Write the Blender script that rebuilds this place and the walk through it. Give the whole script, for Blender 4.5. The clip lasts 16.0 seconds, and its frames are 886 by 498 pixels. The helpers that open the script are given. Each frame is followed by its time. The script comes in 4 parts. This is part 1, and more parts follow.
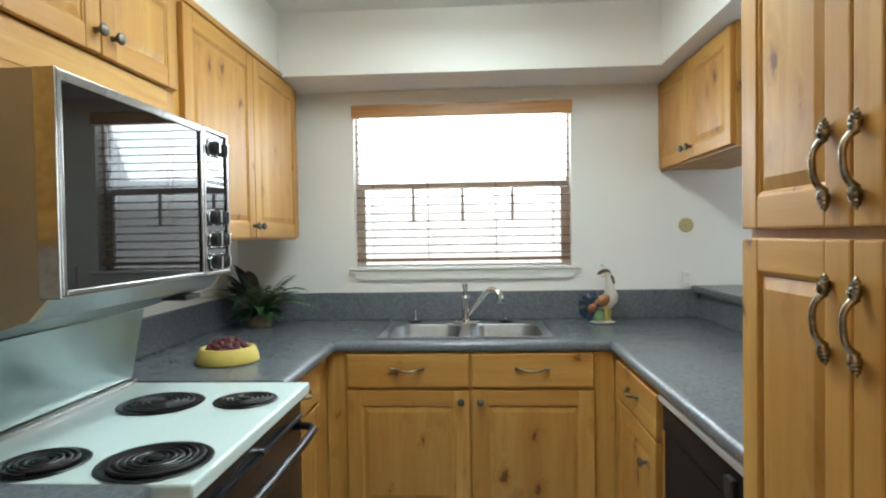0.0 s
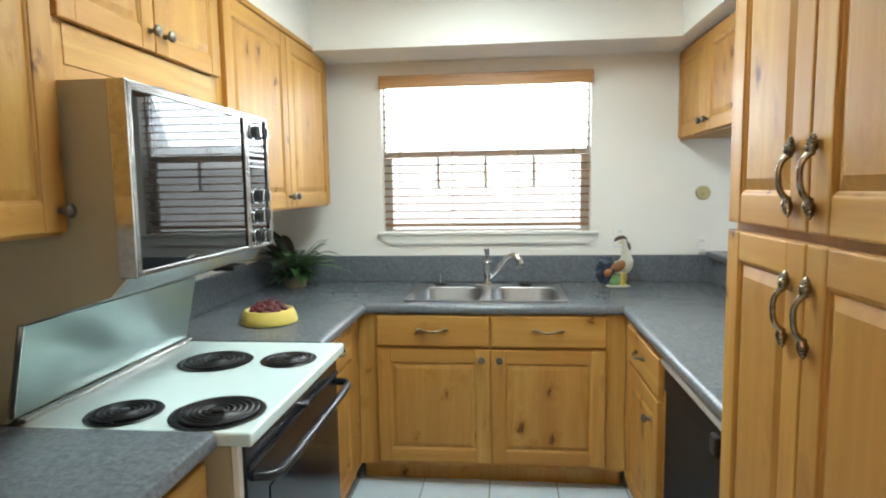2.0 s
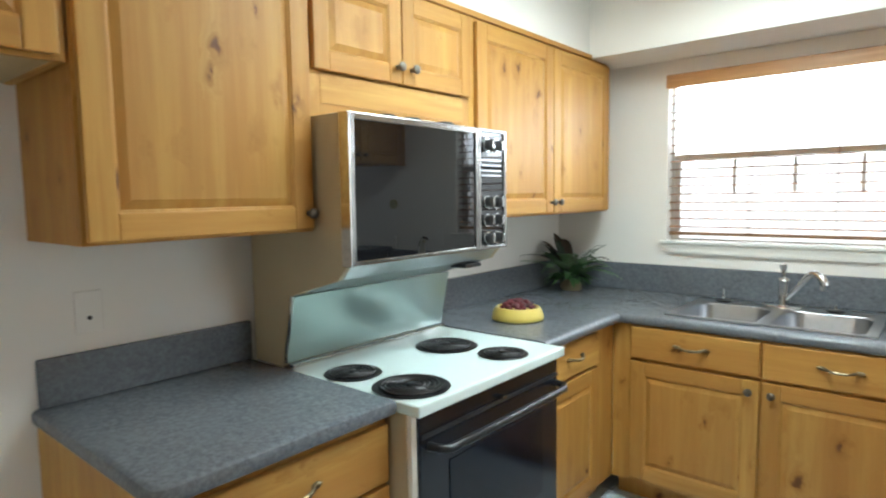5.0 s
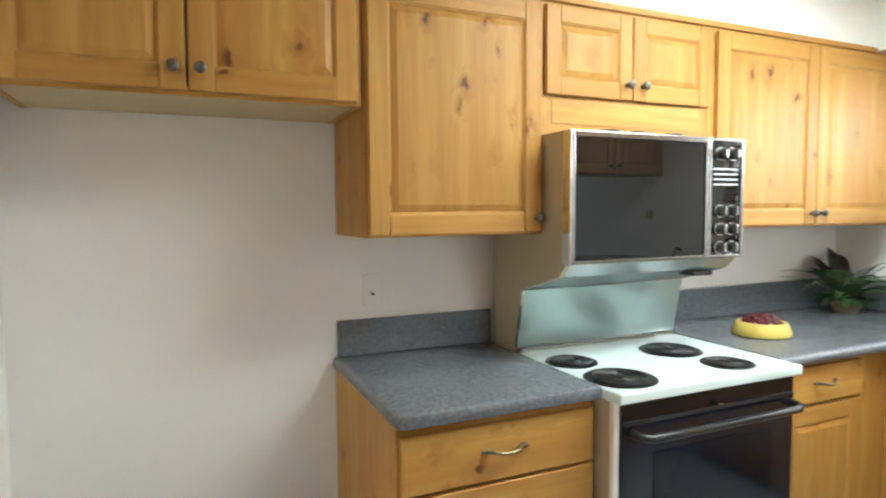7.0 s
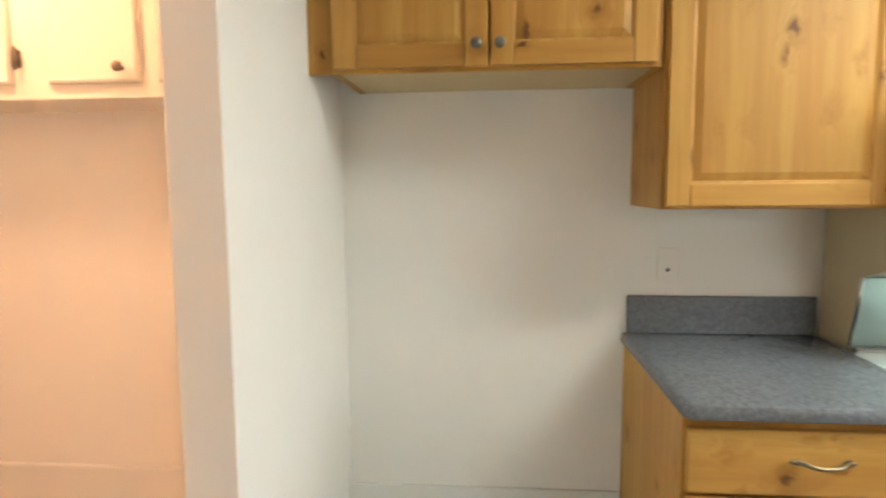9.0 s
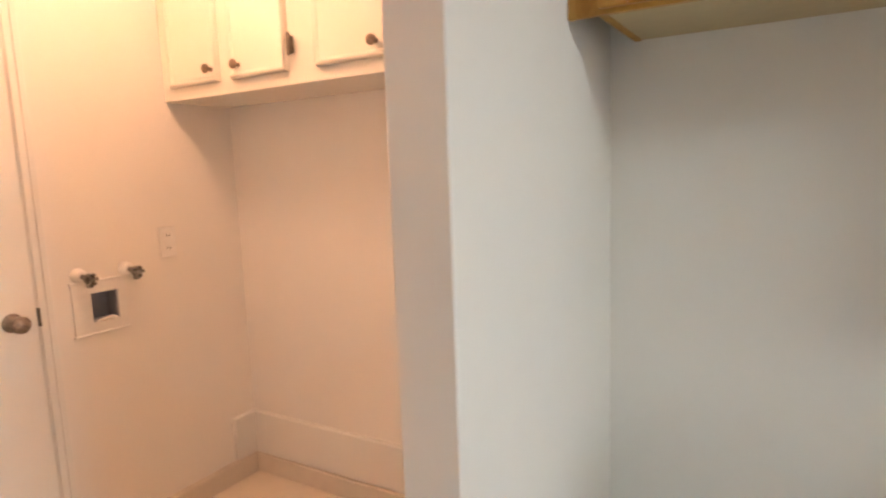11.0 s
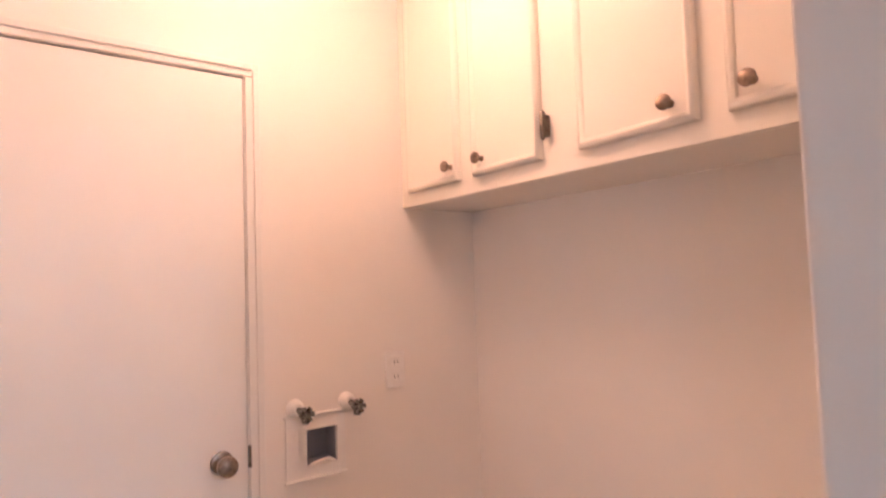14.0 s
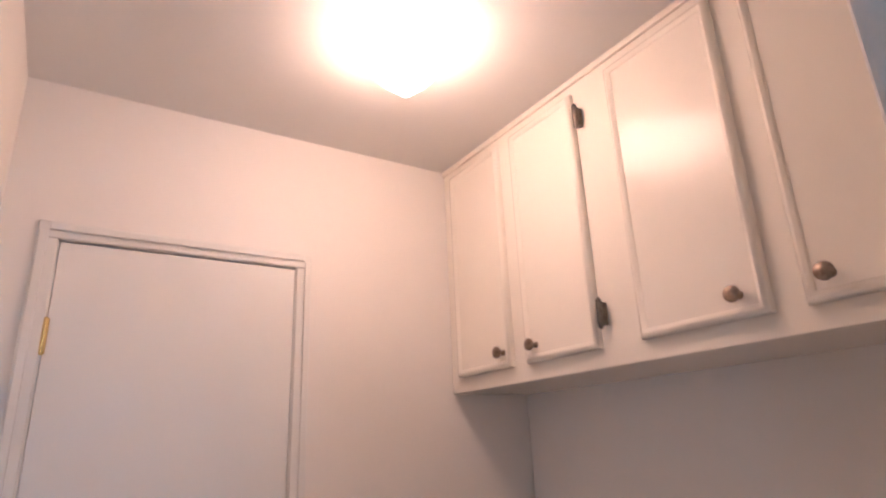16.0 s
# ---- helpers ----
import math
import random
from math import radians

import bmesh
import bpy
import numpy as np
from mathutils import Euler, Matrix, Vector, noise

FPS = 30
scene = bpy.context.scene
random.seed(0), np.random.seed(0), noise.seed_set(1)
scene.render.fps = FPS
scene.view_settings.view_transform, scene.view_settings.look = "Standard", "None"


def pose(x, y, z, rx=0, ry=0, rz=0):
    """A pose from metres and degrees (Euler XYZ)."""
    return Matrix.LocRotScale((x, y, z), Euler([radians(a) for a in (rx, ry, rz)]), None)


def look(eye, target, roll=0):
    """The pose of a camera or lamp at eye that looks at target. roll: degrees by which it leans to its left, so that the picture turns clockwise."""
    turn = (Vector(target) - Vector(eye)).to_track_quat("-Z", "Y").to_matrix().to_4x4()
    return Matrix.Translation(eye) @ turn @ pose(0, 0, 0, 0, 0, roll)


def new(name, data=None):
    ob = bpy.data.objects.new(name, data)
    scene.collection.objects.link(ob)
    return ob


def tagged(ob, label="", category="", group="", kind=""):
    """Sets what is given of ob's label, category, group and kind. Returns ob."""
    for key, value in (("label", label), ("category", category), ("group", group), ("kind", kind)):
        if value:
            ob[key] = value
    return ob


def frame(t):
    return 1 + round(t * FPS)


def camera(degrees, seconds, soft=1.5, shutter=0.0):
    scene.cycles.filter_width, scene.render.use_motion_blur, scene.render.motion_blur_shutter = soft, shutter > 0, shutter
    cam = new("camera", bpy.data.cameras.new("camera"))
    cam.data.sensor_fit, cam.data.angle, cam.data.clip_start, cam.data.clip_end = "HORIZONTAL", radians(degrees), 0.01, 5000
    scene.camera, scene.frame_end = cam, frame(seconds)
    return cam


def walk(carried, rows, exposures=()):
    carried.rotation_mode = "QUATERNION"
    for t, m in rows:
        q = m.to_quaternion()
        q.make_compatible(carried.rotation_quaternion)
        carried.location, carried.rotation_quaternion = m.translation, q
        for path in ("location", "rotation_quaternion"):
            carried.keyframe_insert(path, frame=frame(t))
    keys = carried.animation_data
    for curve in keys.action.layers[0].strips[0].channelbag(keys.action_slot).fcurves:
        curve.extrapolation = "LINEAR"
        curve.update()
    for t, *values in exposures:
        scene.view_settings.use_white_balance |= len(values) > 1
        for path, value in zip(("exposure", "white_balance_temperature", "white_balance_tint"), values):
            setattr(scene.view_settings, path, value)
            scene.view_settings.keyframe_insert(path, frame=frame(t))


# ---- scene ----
cam = camera(73.3, 16.0, soft=2.1, shutter=0.5)
# seconds, eye x y z in metres, yaw, pitch, roll in degrees
ROWS = [
    (0, 1.290, 1.107, 1.300, 3.33, -1.33, -0.94),
    (0.5, 1.302, 1.060, 1.342, 3.63, -3.62, -1.01),
    (1, 1.299, 1.010, 1.366, 3.81, -4.82, -1.01),
    (1.5, 1.298, 0.961, 1.372, 4.31, -5.28, -0.88),
    (2, 1.317, 0.952, 1.380, 5.95, -5.90, -0.87),
    (2.5, 1.359, 0.994, 1.370, 9.13, -6.15, -0.87),
    (3, 1.415, 1.075, 1.355, 13.76, -6.40, -0.84),
    (5.5, 1.840, 1.068, 1.389, 46.36, -4.49, -0.77),
    (6, 1.907, 1.038, 1.384, 52.20, -3.97, -0.62),
    (6.5, 1.992, 1.046, 1.374, 59.40, -3.56, -0.58),
    (7, 2.061, 1.044, 1.368, 66.28, -3.62, -0.43),
    (7.5, 2.108, 1.035, 1.368, 72.99, -4.03, -0.32),
    (8, 2.141, 1.034, 1.364, 79.90, -4.36, -0.36),
    (8.5, 2.112, 1.047, 1.359, 86.94, -5.01, -0.28),
    (9, 2.046, 1.083, 1.358, 94.84, -6.02, -0.45),
    (9.5, 1.998, 1.076, 1.363, 101.31, -6.89, -0.89),
    (10, 1.919, 1.074, 1.359, 108.05, -7.47, -1.46),
    (12.5, 1.462, 0.821, 1.329, 135.92, -4.50, -1.86),
    (13, 1.396, 0.728, 1.319, 139.51, -1.92, -1.60),
    (13.5, 1.346, 0.664, 1.343, 142.25, 0.47, -1.39),
    (14, 1.332, 0.614, 1.386, 143.47, 3.17, -1.95),
    (14.5, 1.315, 0.580, 1.415, 144.49, 7.12, -2.21),
    (15, 1.311, 0.569, 1.448, 145.48, 11.12, -2.57),
    (15.5, 1.311, 0.569, 1.469, 146.45, 15.11, -2.63),
    (16, 1.314, 0.571, 1.480, 147.40, 18.37, -2.44),
]
EXPOSURES = [
    (0.0, 0.04, 5950, 4), (1.5, 0.30, 6050, 4), (3.0, 0.40, 6050, 4), (5.5, 0.54, 5900, 5), (7.0, 0.85, 6200, 8), (9.0, 0.98, 6700, 8), (10.0, 0.80, 6750, 9),
    (12.5, 0.36, 5850, 18), (13.5, 0.38, 5700, 19), (14.0, 0.30, 5450, 21), (15.0, 0.04, 5150, 18), (16.0, -0.42, 4600, 9),
]
walk(cam, [(t, pose(x, y, z, 90 + pitch, 0, yaw) @ pose(0, 0, 0, 0, 0, roll)) for t, x, y, z, yaw, pitch, roll in ROWS], EXPOSURES)


# ---- light ----
world = bpy.data.worlds.new("sky")
scene.world = world
world.use_nodes = True
wn = world.node_tree.nodes
sky = wn.new("ShaderNodeTexSky")
sky.sky_type, sky.sun_disc, sky.sun_elevation, sky.sun_rotation = "NISHITA", False, radians(48), radians(200)
world.node_tree.links.new(sky.outputs[0], wn["Background"].inputs[0])
wn["Background"].inputs[1].default_value = 0.12


def lamp(name, kind, m, energy, color, size=(1, 1)):
    data = bpy.data.lights.new(name, kind)
    data.energy, data.color = energy, color
    if kind == "AREA":
        data.shape, data.size, data.size_y = "RECTANGLE", size[0], size[1]
    ob = new(name, data)
    ob.matrix_world = m
    return ob


sun = lamp("sun", "SUN", look((0, 0, 10), (2.0, 6.0, 0)), 3.0, (1, 0.95, 0.88))
sun.data.angle = radians(0.5)
# kitchen ceiling fixture and an added, unseen dining-side fill lamp; the laundry dome glows by itself
lamp("kitchen_tubes", "AREA", look((1.22, 2.85, 2.268), (1.22, 2.851, 0)), 13.5, (0.90, 0.99, 0.95), (0.34, 1.16))
lamp("dining_fill", "AREA", look((4.36, 3.15, 1.45), (0.5, 2.3, 0.9)), 16, (0.96, 0.98, 1.0), (1.25, 1.2))
lamp("window_daylight", "AREA", look((1.21, 4.42, 1.80), (1.21, 3.0, 0.95)), 9, (0.93, 0.97, 1.0), (1.08, 0.36))

# ---- materials ----
class Nodes:
    """A short hand for a node material."""

    def __init__(self, name):
        self.mat = bpy.data.materials.new(name)
        self.mat.use_nodes = True
        self.tree = self.mat.node_tree
        self.bsdf = self.tree.nodes["Principled BSDF"]

    def add(self, kind, **settings):
        node = self.tree.nodes.new("ShaderNode" + kind)
        for key, value in settings.items():
            node.inputs[key].default_value = value
        return node

    def link(self, a, b):
        self.tree.links.new(a, b)

    def coords(self, scale=(1, 1, 1), shift=True):
        tex = self.add("TexCoord")
        m = self.add("Mapping", Scale=scale)
        self.link(tex.outputs["Object"], m.inputs["Vector"])
        if shift:
            info = self.add("ObjectInfo")
            mul = self.add("VectorMath")
            mul.operation = "SCALE"
            mul.inputs[0].default_value = (19.0, 7.0, 29.0)
            self.link(info.outputs["Random"], mul.inputs["Scale"])
            self.link(mul.outputs[0], m.inputs["Location"])
        return m.outputs[0]

    def noise(self, vec, scale, detail=4, rough=0.55):
        n = self.add("TexNoise", Scale=scale, Detail=detail, Roughness=rough)
        self.link(vec, n.inputs["Vector"])
        return n.outputs["Fac"]

    def ramp(self, fac, stops):
        r = self.add("ValToRGB")
        while len(r.color_ramp.elements) < len(stops):
            r.color_ramp.elements.new(0.5)
        for e, (p, c) in zip(r.color_ramp.elements, stops):
            e.position, e.color = p, (*c, 1) if len(c) == 3 else c
        self.link(fac, r.inputs["Fac"])
        return r.outputs["Color"]

    def mix(self, fac, a, b, mode="MIX"):
        m = self.add("Mix")
        m.data_type, m.blend_type = "RGBA", mode
        for sock, v in ((m.inputs[0], fac), (m.inputs[6], a), (m.inputs[7], b)):
            if isinstance(v, bpy.types.NodeSocket):
                self.link(v, sock)
            else:
                sock.default_value = v if isinstance(v, float) else (*v, 1)
        return m.outputs[2]

    def bump(self, height, strength, distance):
        b = self.add("Bump", Strength=strength, Distance=distance)
        self.link(height, b.inputs["Height"])
        self.link(b.outputs[0], self.bsdf.inputs["Normal"])

    def color(self, v):
        self.link(v, self.bsdf.inputs["Base Color"])

    def set(self, **kw):
        for key, value in kw.items():
            self.bsdf.inputs[key.replace("_", " ")].default_value = value
        return self


def grey(v):
    return (v, v, v)


def paint(name, base, dirt, rough, bump_scale, bump):
    n = Nodes(name).set(Roughness=rough)
    v = n.coords(shift=False)
    n.color(n.mix(n.ramp(n.noise(v, 1.7, 3), [(0.35, grey(0)), (0.75, grey(1))]), base, dirt))
    n.bump(n.noise(v, bump_scale, 3), bump, 0.002)
    return n.mat


def pine(name, along, clear=0.62):
    """Knotty honey pine, its grain along one axis; clear is the share without knots."""
    n = Nodes(name).set(Roughness=0.50)
    n.bsdf.inputs["Specular IOR Level"].default_value = 0.36
    n.bsdf.inputs["Coat Weight"].default_value = 0.03
    n.bsdf.inputs["Coat Roughness"].default_value = 0.30
    squeeze, soft, wide = [1.0] * 3, [1.0] * 3, [9.0] * 3
    squeeze[along], soft[along], wide[along] = 0.06, 0.62, 0.05
    k = n.coords(tuple(soft))
    k = n.mix(1.0, k, n.mix(1.0, n.ramp(n.noise(k, 24, 3), [(0.30, grey(0)), (0.70, grey(1))]), grey(0.028), "MULTIPLY"), "ADD")
    # knots, some small and sharp, some large and smeared along the grain
    vor = n.add("TexVoronoi", Scale=11.0)
    n.link(k, vor.inputs["Vector"])
    sep = n.add("SeparateColor")
    n.link(vor.outputs["Color"], sep.inputs[0])
    some = n.ramp(sep.outputs[0], [(clear, grey(0)), (clear + 0.06, grey(1))])
    size = n.add("Math")
    size.operation = "MULTIPLY_ADD"
    n.link(sep.outputs[1], size.inputs[0])
    size.inputs[1].default_value, size.inputs[2].default_value = 0.75, 0.42
    dist = n.add("Math")
    dist.operation = "DIVIDE"
    n.link(vor.outputs["Distance"], dist.inputs[0])
    n.link(size.outputs[0], dist.inputs[1])
    near = n.mix(1.0, n.ramp(dist.outputs[0], [(0.12, grey(1)), (0.26, grey(0.42)), (0.50, grey(0))]), some, "MULTIPLY")
    core = n.mix(1.0, n.ramp(dist.outputs[0], [(0.0, grey(0.97)), (0.10, grey(0.85)), (0.17, grey(0))]), some, "MULTIPLY")
    board = n.noise(n.coords(tuple(wide)), 1.0, 1, 0.4)
    warp = n.mix(1.0, n.coords(tuple(squeeze)), n.mix(1.0, near, grey(0.05), "MULTIPLY"), "ADD")
    fine = n.noise(warp, 46.0, 5, 0.6)
    broad = n.noise(warp, 10.0, 3, 0.5)
    base = n.ramp(broad, [(0.26, (0.42, 0.208, 0.044)), (0.5, (0.525, 0.292, 0.066)), (0.76, (0.595, 0.360, 0.094))])
    base = n.mix(n.ramp(board, [(0.40, grey(0.0)), (0.60, grey(0.55))]), base, (0.45, 0.215, 0.046))
    base = n.mix(n.ramp(fine, [(0.36, grey(0.55)), (0.6, grey(0.0))]), base, (0.41, 0.19, 0.040))
    base = n.mix(n.mix(1.0, near, grey(0.72), "MULTIPLY"), base, (0.30, 0.12, 0.018))
    base = n.mix(n.mix(1.0, core, grey(0.96), "MULTIPLY"), base, (0.115, 0.040, 0.010))
    info = n.add("ObjectInfo")
    tone = n.ramp(info.outputs["Random"], [(0.0, (0.90, 0.87, 0.83)), (1.0, (1.04, 1.04, 1.03))])
    n.color(n.mix(1.0, base, tone, "MULTIPLY"))
    n.bump(fine, 0.10, 0.001)
    return n.mat


def metal(name, base, rough, worn=None):
    n = Nodes(name).set(Metallic=1.0, Roughness=rough)
    v = n.coords()
    n.color(n.mix(n.ramp(n.noise(v, 60, 4), [(0.4, grey(0)), (0.7, grey(1))]), base, worn or tuple(c * 0.8 for c in base)))
    return n.mat


def plain(name, base, rough, metallic=0.0, grain=60.0, vary=0.9):
    n = Nodes(name).set(Roughness=rough, Metallic=metallic)
    n.color(n.mix(n.noise(n.coords(), grain, 3), base, tuple(c * vary for c in base)))
    return n.mat


WALL = paint("wall_paint", (0.845, 0.82, 0.775), (0.81, 0.785, 0.74), 0.65, 170, 0.12)
CEILING = paint("ceiling_paint", (0.82, 0.81, 0.785), (0.77, 0.765, 0.74), 0.8, 120, 0.2)
TRIM = paint("trim_paint", (0.80, 0.79, 0.75), (0.74, 0.73, 0.69), 0.4, 60, 0.08)
CREAM = paint("cream_enamel", (0.84, 0.80, 0.71), (0.80, 0.755, 0.66), 0.17, 35, 0.06)
CREAM.node_tree.nodes["Principled BSDF"].inputs["IOR"].default_value = 1.27
PINE_X, PINE_Y, PINE_Z = pine("pine_along_x", 0), pine("pine_along_y", 1), pine("pine_along_z", 2)
PINE_PANEL = pine("knotty_pine_panel", 2, 0.10)
DRAWER_X, DRAWER_Y = pine("knotty_drawer_along_x", 0, 0.20), pine("knotty_drawer_along_y", 1, 0.20)
PEWTER = metal("pewter", (0.21, 0.19, 0.16), 0.42, (0.10, 0.088, 0.075))
BRASS = metal("antique_brass", (0.33, 0.29, 0.22), 0.24, (0.13, 0.11, 0.08))
PULL_BRASS = metal("worn_brass", (0.30, 0.24, 0.145), 0.32, (0.15, 0.115, 0.065))
CHROME = metal("chrome", (0.78, 0.78, 0.78), 0.10)
VALVE = metal("dull_valve_metal", (0.34, 0.33, 0.31), 0.25, (0.10, 0.10, 0.10))
STEEL = metal("brushed_steel", (0.43, 0.44, 0.45), 0.33, (0.40, 0.41, 0.42))
TRIM_STEEL = metal("satin_chrome", (0.36, 0.35, 0.335), 0.22)
SIDE_CHROME = metal("polished_trim", (0.62, 0.60, 0.56), 0.16)
RAW_PINE = plain("unfinished_ply", (0.56, 0.43, 0.23), 0.6, grain=25, vary=0.85)
GOLD = metal("polished_brass", (0.80, 0.60, 0.24), 0.25)
BLACK = plain("black_enamel", (0.013, 0.013, 0.014), 0.30)
BLACK_PLASTIC = plain("black_plastic", (0.02, 0.02, 0.021), 0.45)
COIL = plain("burner_coil", (0.034, 0.033, 0.034), 0.30, 0.3)
PAN = plain("drip_pan", (0.010, 0.010, 0.011), 0.3, 0.2)
WHITE_ENAMEL = plain("white_enamel", (0.70, 0.82, 0.80), 0.20, vary=0.96)
BEIGE = paint("beige_enamel", (0.48, 0.40, 0.25), (0.45, 0.37, 0.23), 0.4, 90, 0.05)
BRONZE = metal("aged_bronze", (0.33, 0.26, 0.20), 0.42, (0.17, 0.13, 0.10))
WHITE_PLASTIC = plain("white_plastic", (0.87, 0.86, 0.83), 0.35)


def laminate():
    n = Nodes("grey_laminate").set(Roughness=0.26)
    v = n.coords(shift=False)
    speck = n.ramp(n.noise(v, 80, 5, 0.78), [(0.38, (0.100, 0.110, 0.125)), (0.50, (0.134, 0.146, 0.164)), (0.66, (0.185, 0.201, 0.224))])
    n.color(n.mix(n.ramp(n.noise(v, 13, 5, 0.7), [(0.42, grey(0)), (0.64, grey(0.35))]), speck, (0.166, 0.181, 0.202)))
    n.bump(n.noise(v, 300, 2), 0.06, 0.0005)
    return n.mat


LAMINATE = laminate()


def vinyl():
    n = Nodes("floor_vinyl").set(Roughness=0.3)
    v = n.coords()
    n.color(n.mix(n.noise(v, 9, 5), (0.54, 0.63, 0.72), (0.64, 0.72, 0.80)))
    return n.mat


TILE = vinyl()
GROUT = plain("floor_grout", (0.22, 0.22, 0.22), 0.7)
LAUNDRY_FLOOR = plain("laundry_vinyl", (0.74, 0.67, 0.57), 0.4, grain=14, vary=0.85)


def backguard():
    n = Nodes("brushed_backguard").set(Metallic=0.7, Roughness=0.30)
    v = n.coords((1, 1, 1), False)
    n.color(n.mix(n.noise(v, 4, 2), (0.37, 0.455, 0.435), (0.33, 0.415, 0.395)))
    return n.mat


BACKGUARD = backguard()


def glass(name, tint, alpha_rough=0.0):
    n = Nodes(name).set(Roughness=alpha_rough, IOR=1.45)
    n.bsdf.inputs["Transmission Weight"].default_value = 1.0
    n.bsdf.inputs["Base Color"].default_value = (*tint, 1)
    return n.mat


WINDOW_GLASS = glass("window_glass", (0.97, 0.98, 0.98))
DARK_GLASS = plain("smoked_glass", (0.006, 0.006, 0.007), 0.015)
DARK_GLASS.node_tree.nodes["Principled BSDF"].inputs["IOR"].default_value = 1.56


OVEN_GLASS = plain("oven_glass", (0.009, 0.011, 0.019), 0.10)
OVEN_GLASS.node_tree.nodes["Principled BSDF"].inputs["IOR"].default_value = 1.35
OVEN_BLACK = plain("blue_black_enamel", (0.011, 0.013, 0.021), 0.20)
DW_BLACK = plain("dull_black_panel", (0.010, 0.010, 0.012), 0.5)
DW_BLACK.node_tree.nodes["Principled BSDF"].inputs["IOR"].default_value = 1.25


def glow(name, color, strength):
    n = Nodes(name).set(Roughness=0.4)
    n.bsdf.inputs["Base Color"].default_value = (*color, 1)
    n.bsdf.inputs["Emission Color"].default_value = (*color, 1)
    n.bsdf.inputs["Emission Strength"].default_value = strength
    return n.mat




def yard_glow():
    """Hazy sky above a paler yard, both beyond the film's range."""
    n = Nodes("bright_yard").set(Roughness=1.0)
    sep = n.add("SeparateXYZ")
    tex = n.add("TexCoord")
    n.link(tex.outputs["Object"], sep.inputs[0])
    h = n.add("MapRange")
    n.link(sep.outputs["Z"], h.inputs["Value"])
    h.inputs["From Min"].default_value, h.inputs["From Max"].default_value = 1.55, 1.95
    n.bsdf.inputs["Base Color"].default_value = (0, 0, 0, 1)
    n.link(n.ramp(h.outputs[0], [(0.0, (1.0, 0.98, 0.95)), (1.0, (0.93, 0.97, 1.0))]), n.bsdf.inputs["Emission Color"])
    s = n.add("MapRange")
    n.link(h.outputs[0], s.inputs["Value"])
    s.inputs["To Min"].default_value, s.inputs["To Max"].default_value = 1.5, 7.0
    n.link(s.outputs[0], n.bsdf.inputs["Emission Strength"])
    return n.mat


SKY_GLOW = yard_glow()
LAMP_GLOW = glow("lamp_glass", (1.0, 0.52, 0.28), 64.0)
TUBE_GLOW = glow("diffuser_glow", (0.92, 1.0, 0.95), 9.0)


def slat_wood(name, dark, light):
    n = Nodes(name).set(Roughness=0.4)
    v = n.coords((0.06, 1, 1))
    n.color(n.ramp(n.noise(v, 60, 4), [(0.3, dark), (0.7, light)]))
    return n.mat


SLAT = slat_wood("blind_wood", (0.22, 0.115, 0.055), (0.34, 0.195, 0.10))
VALANCE = slat_wood("valance_wood", (0.42, 0.20, 0.070), (0.56, 0.30, 0.115))

# ---- mesh helpers ----
PLACE = {}


def thing(name, at, label, category, group="", kind=""):
    """An Empty at the base of a thing."""
    ob = new(name)
    ob.location = at
    ob.empty_display_size = 0.1
    PLACE[ob.name] = Vector(at)
    return tagged(ob, label, category, group, kind)


def part(name, bm, material, parent=None, label="", smooth=False):
    """Links a bmesh, in world coordinates, as one mesh under its thing or part."""
    at = PLACE[parent.name] if parent else Vector((0, 0, 0))
    bmesh.ops.recalc_face_normals(bm, faces=bm.faces)
    if smooth:
        for f in bm.faces:
            f.smooth = True
    me = bpy.data.meshes.new(name)
    bm.transform(Matrix.Translation(-at))
    bm.to_mesh(me)
    bm.free()
    me.materials.append(material)
    if smooth:
        me.set_sharp_from_angle(angle=radians(40))
    ob = new(name, me)
    PLACE[ob.name] = at
    if parent:
        ob.parent = parent
    return tagged(ob, label)


def solid(name, bm, material, label, category, kind="structure"):
    return tagged(part(name, bm, material), label, category, "", kind)


def block(bm, x0, x1, y0, y1, z0, z1, bevel=0.0, seg=2):
    got = bmesh.ops.create_cube(bm, size=1.0, matrix=Matrix.LocRotScale(((x0 + x1) / 2, (y0 + y1) / 2, (z0 + z1) / 2), None, (abs(x1 - x0), abs(y1 - y0), abs(z1 - z0))))
    if bevel:
        edges = {e for v in got["verts"] for e in v.link_edges}
        bmesh.ops.bevel(bm, geom=list(edges), offset=bevel, segments=seg, affect="EDGES", profile=0.6)
    return bm


def box(*a, **k):
    return block(bmesh.new(), *a, **k)


def rings(bm, loops, close=True, cap=(True, True)):
    """Skins a row of closed loops of points."""
    rows = [[bm.verts.new(p) for p in loop] for loop in loops]
    n = len(rows[0])
    for a, b in zip(rows, rows[1:]):
        for i in range(n if close else n - 1):
            bm.faces.new((a[i], a[(i + 1) % n], b[(i + 1) % n], b[i]))
    if cap[0]:
        bm.faces.new(rows[0])
    if cap[1]:
        bm.faces.new(rows[-1][::-1])
    return bm


def lathe(bm, at, axis, profile, seg=20, cap=(True, True)):
    """Turns a profile of (radius, height) round an axis."""
    q = Vector((0, 0, 1)).rotation_difference(Vector(axis)).to_matrix()
    loops = [[Vector(at) + q @ Vector((r * math.cos(2 * math.pi * i / seg), r * math.sin(2 * math.pi * i / seg), h)) for i in range(seg)] for r, h in profile]
    return rings(bm, loops, cap=cap)


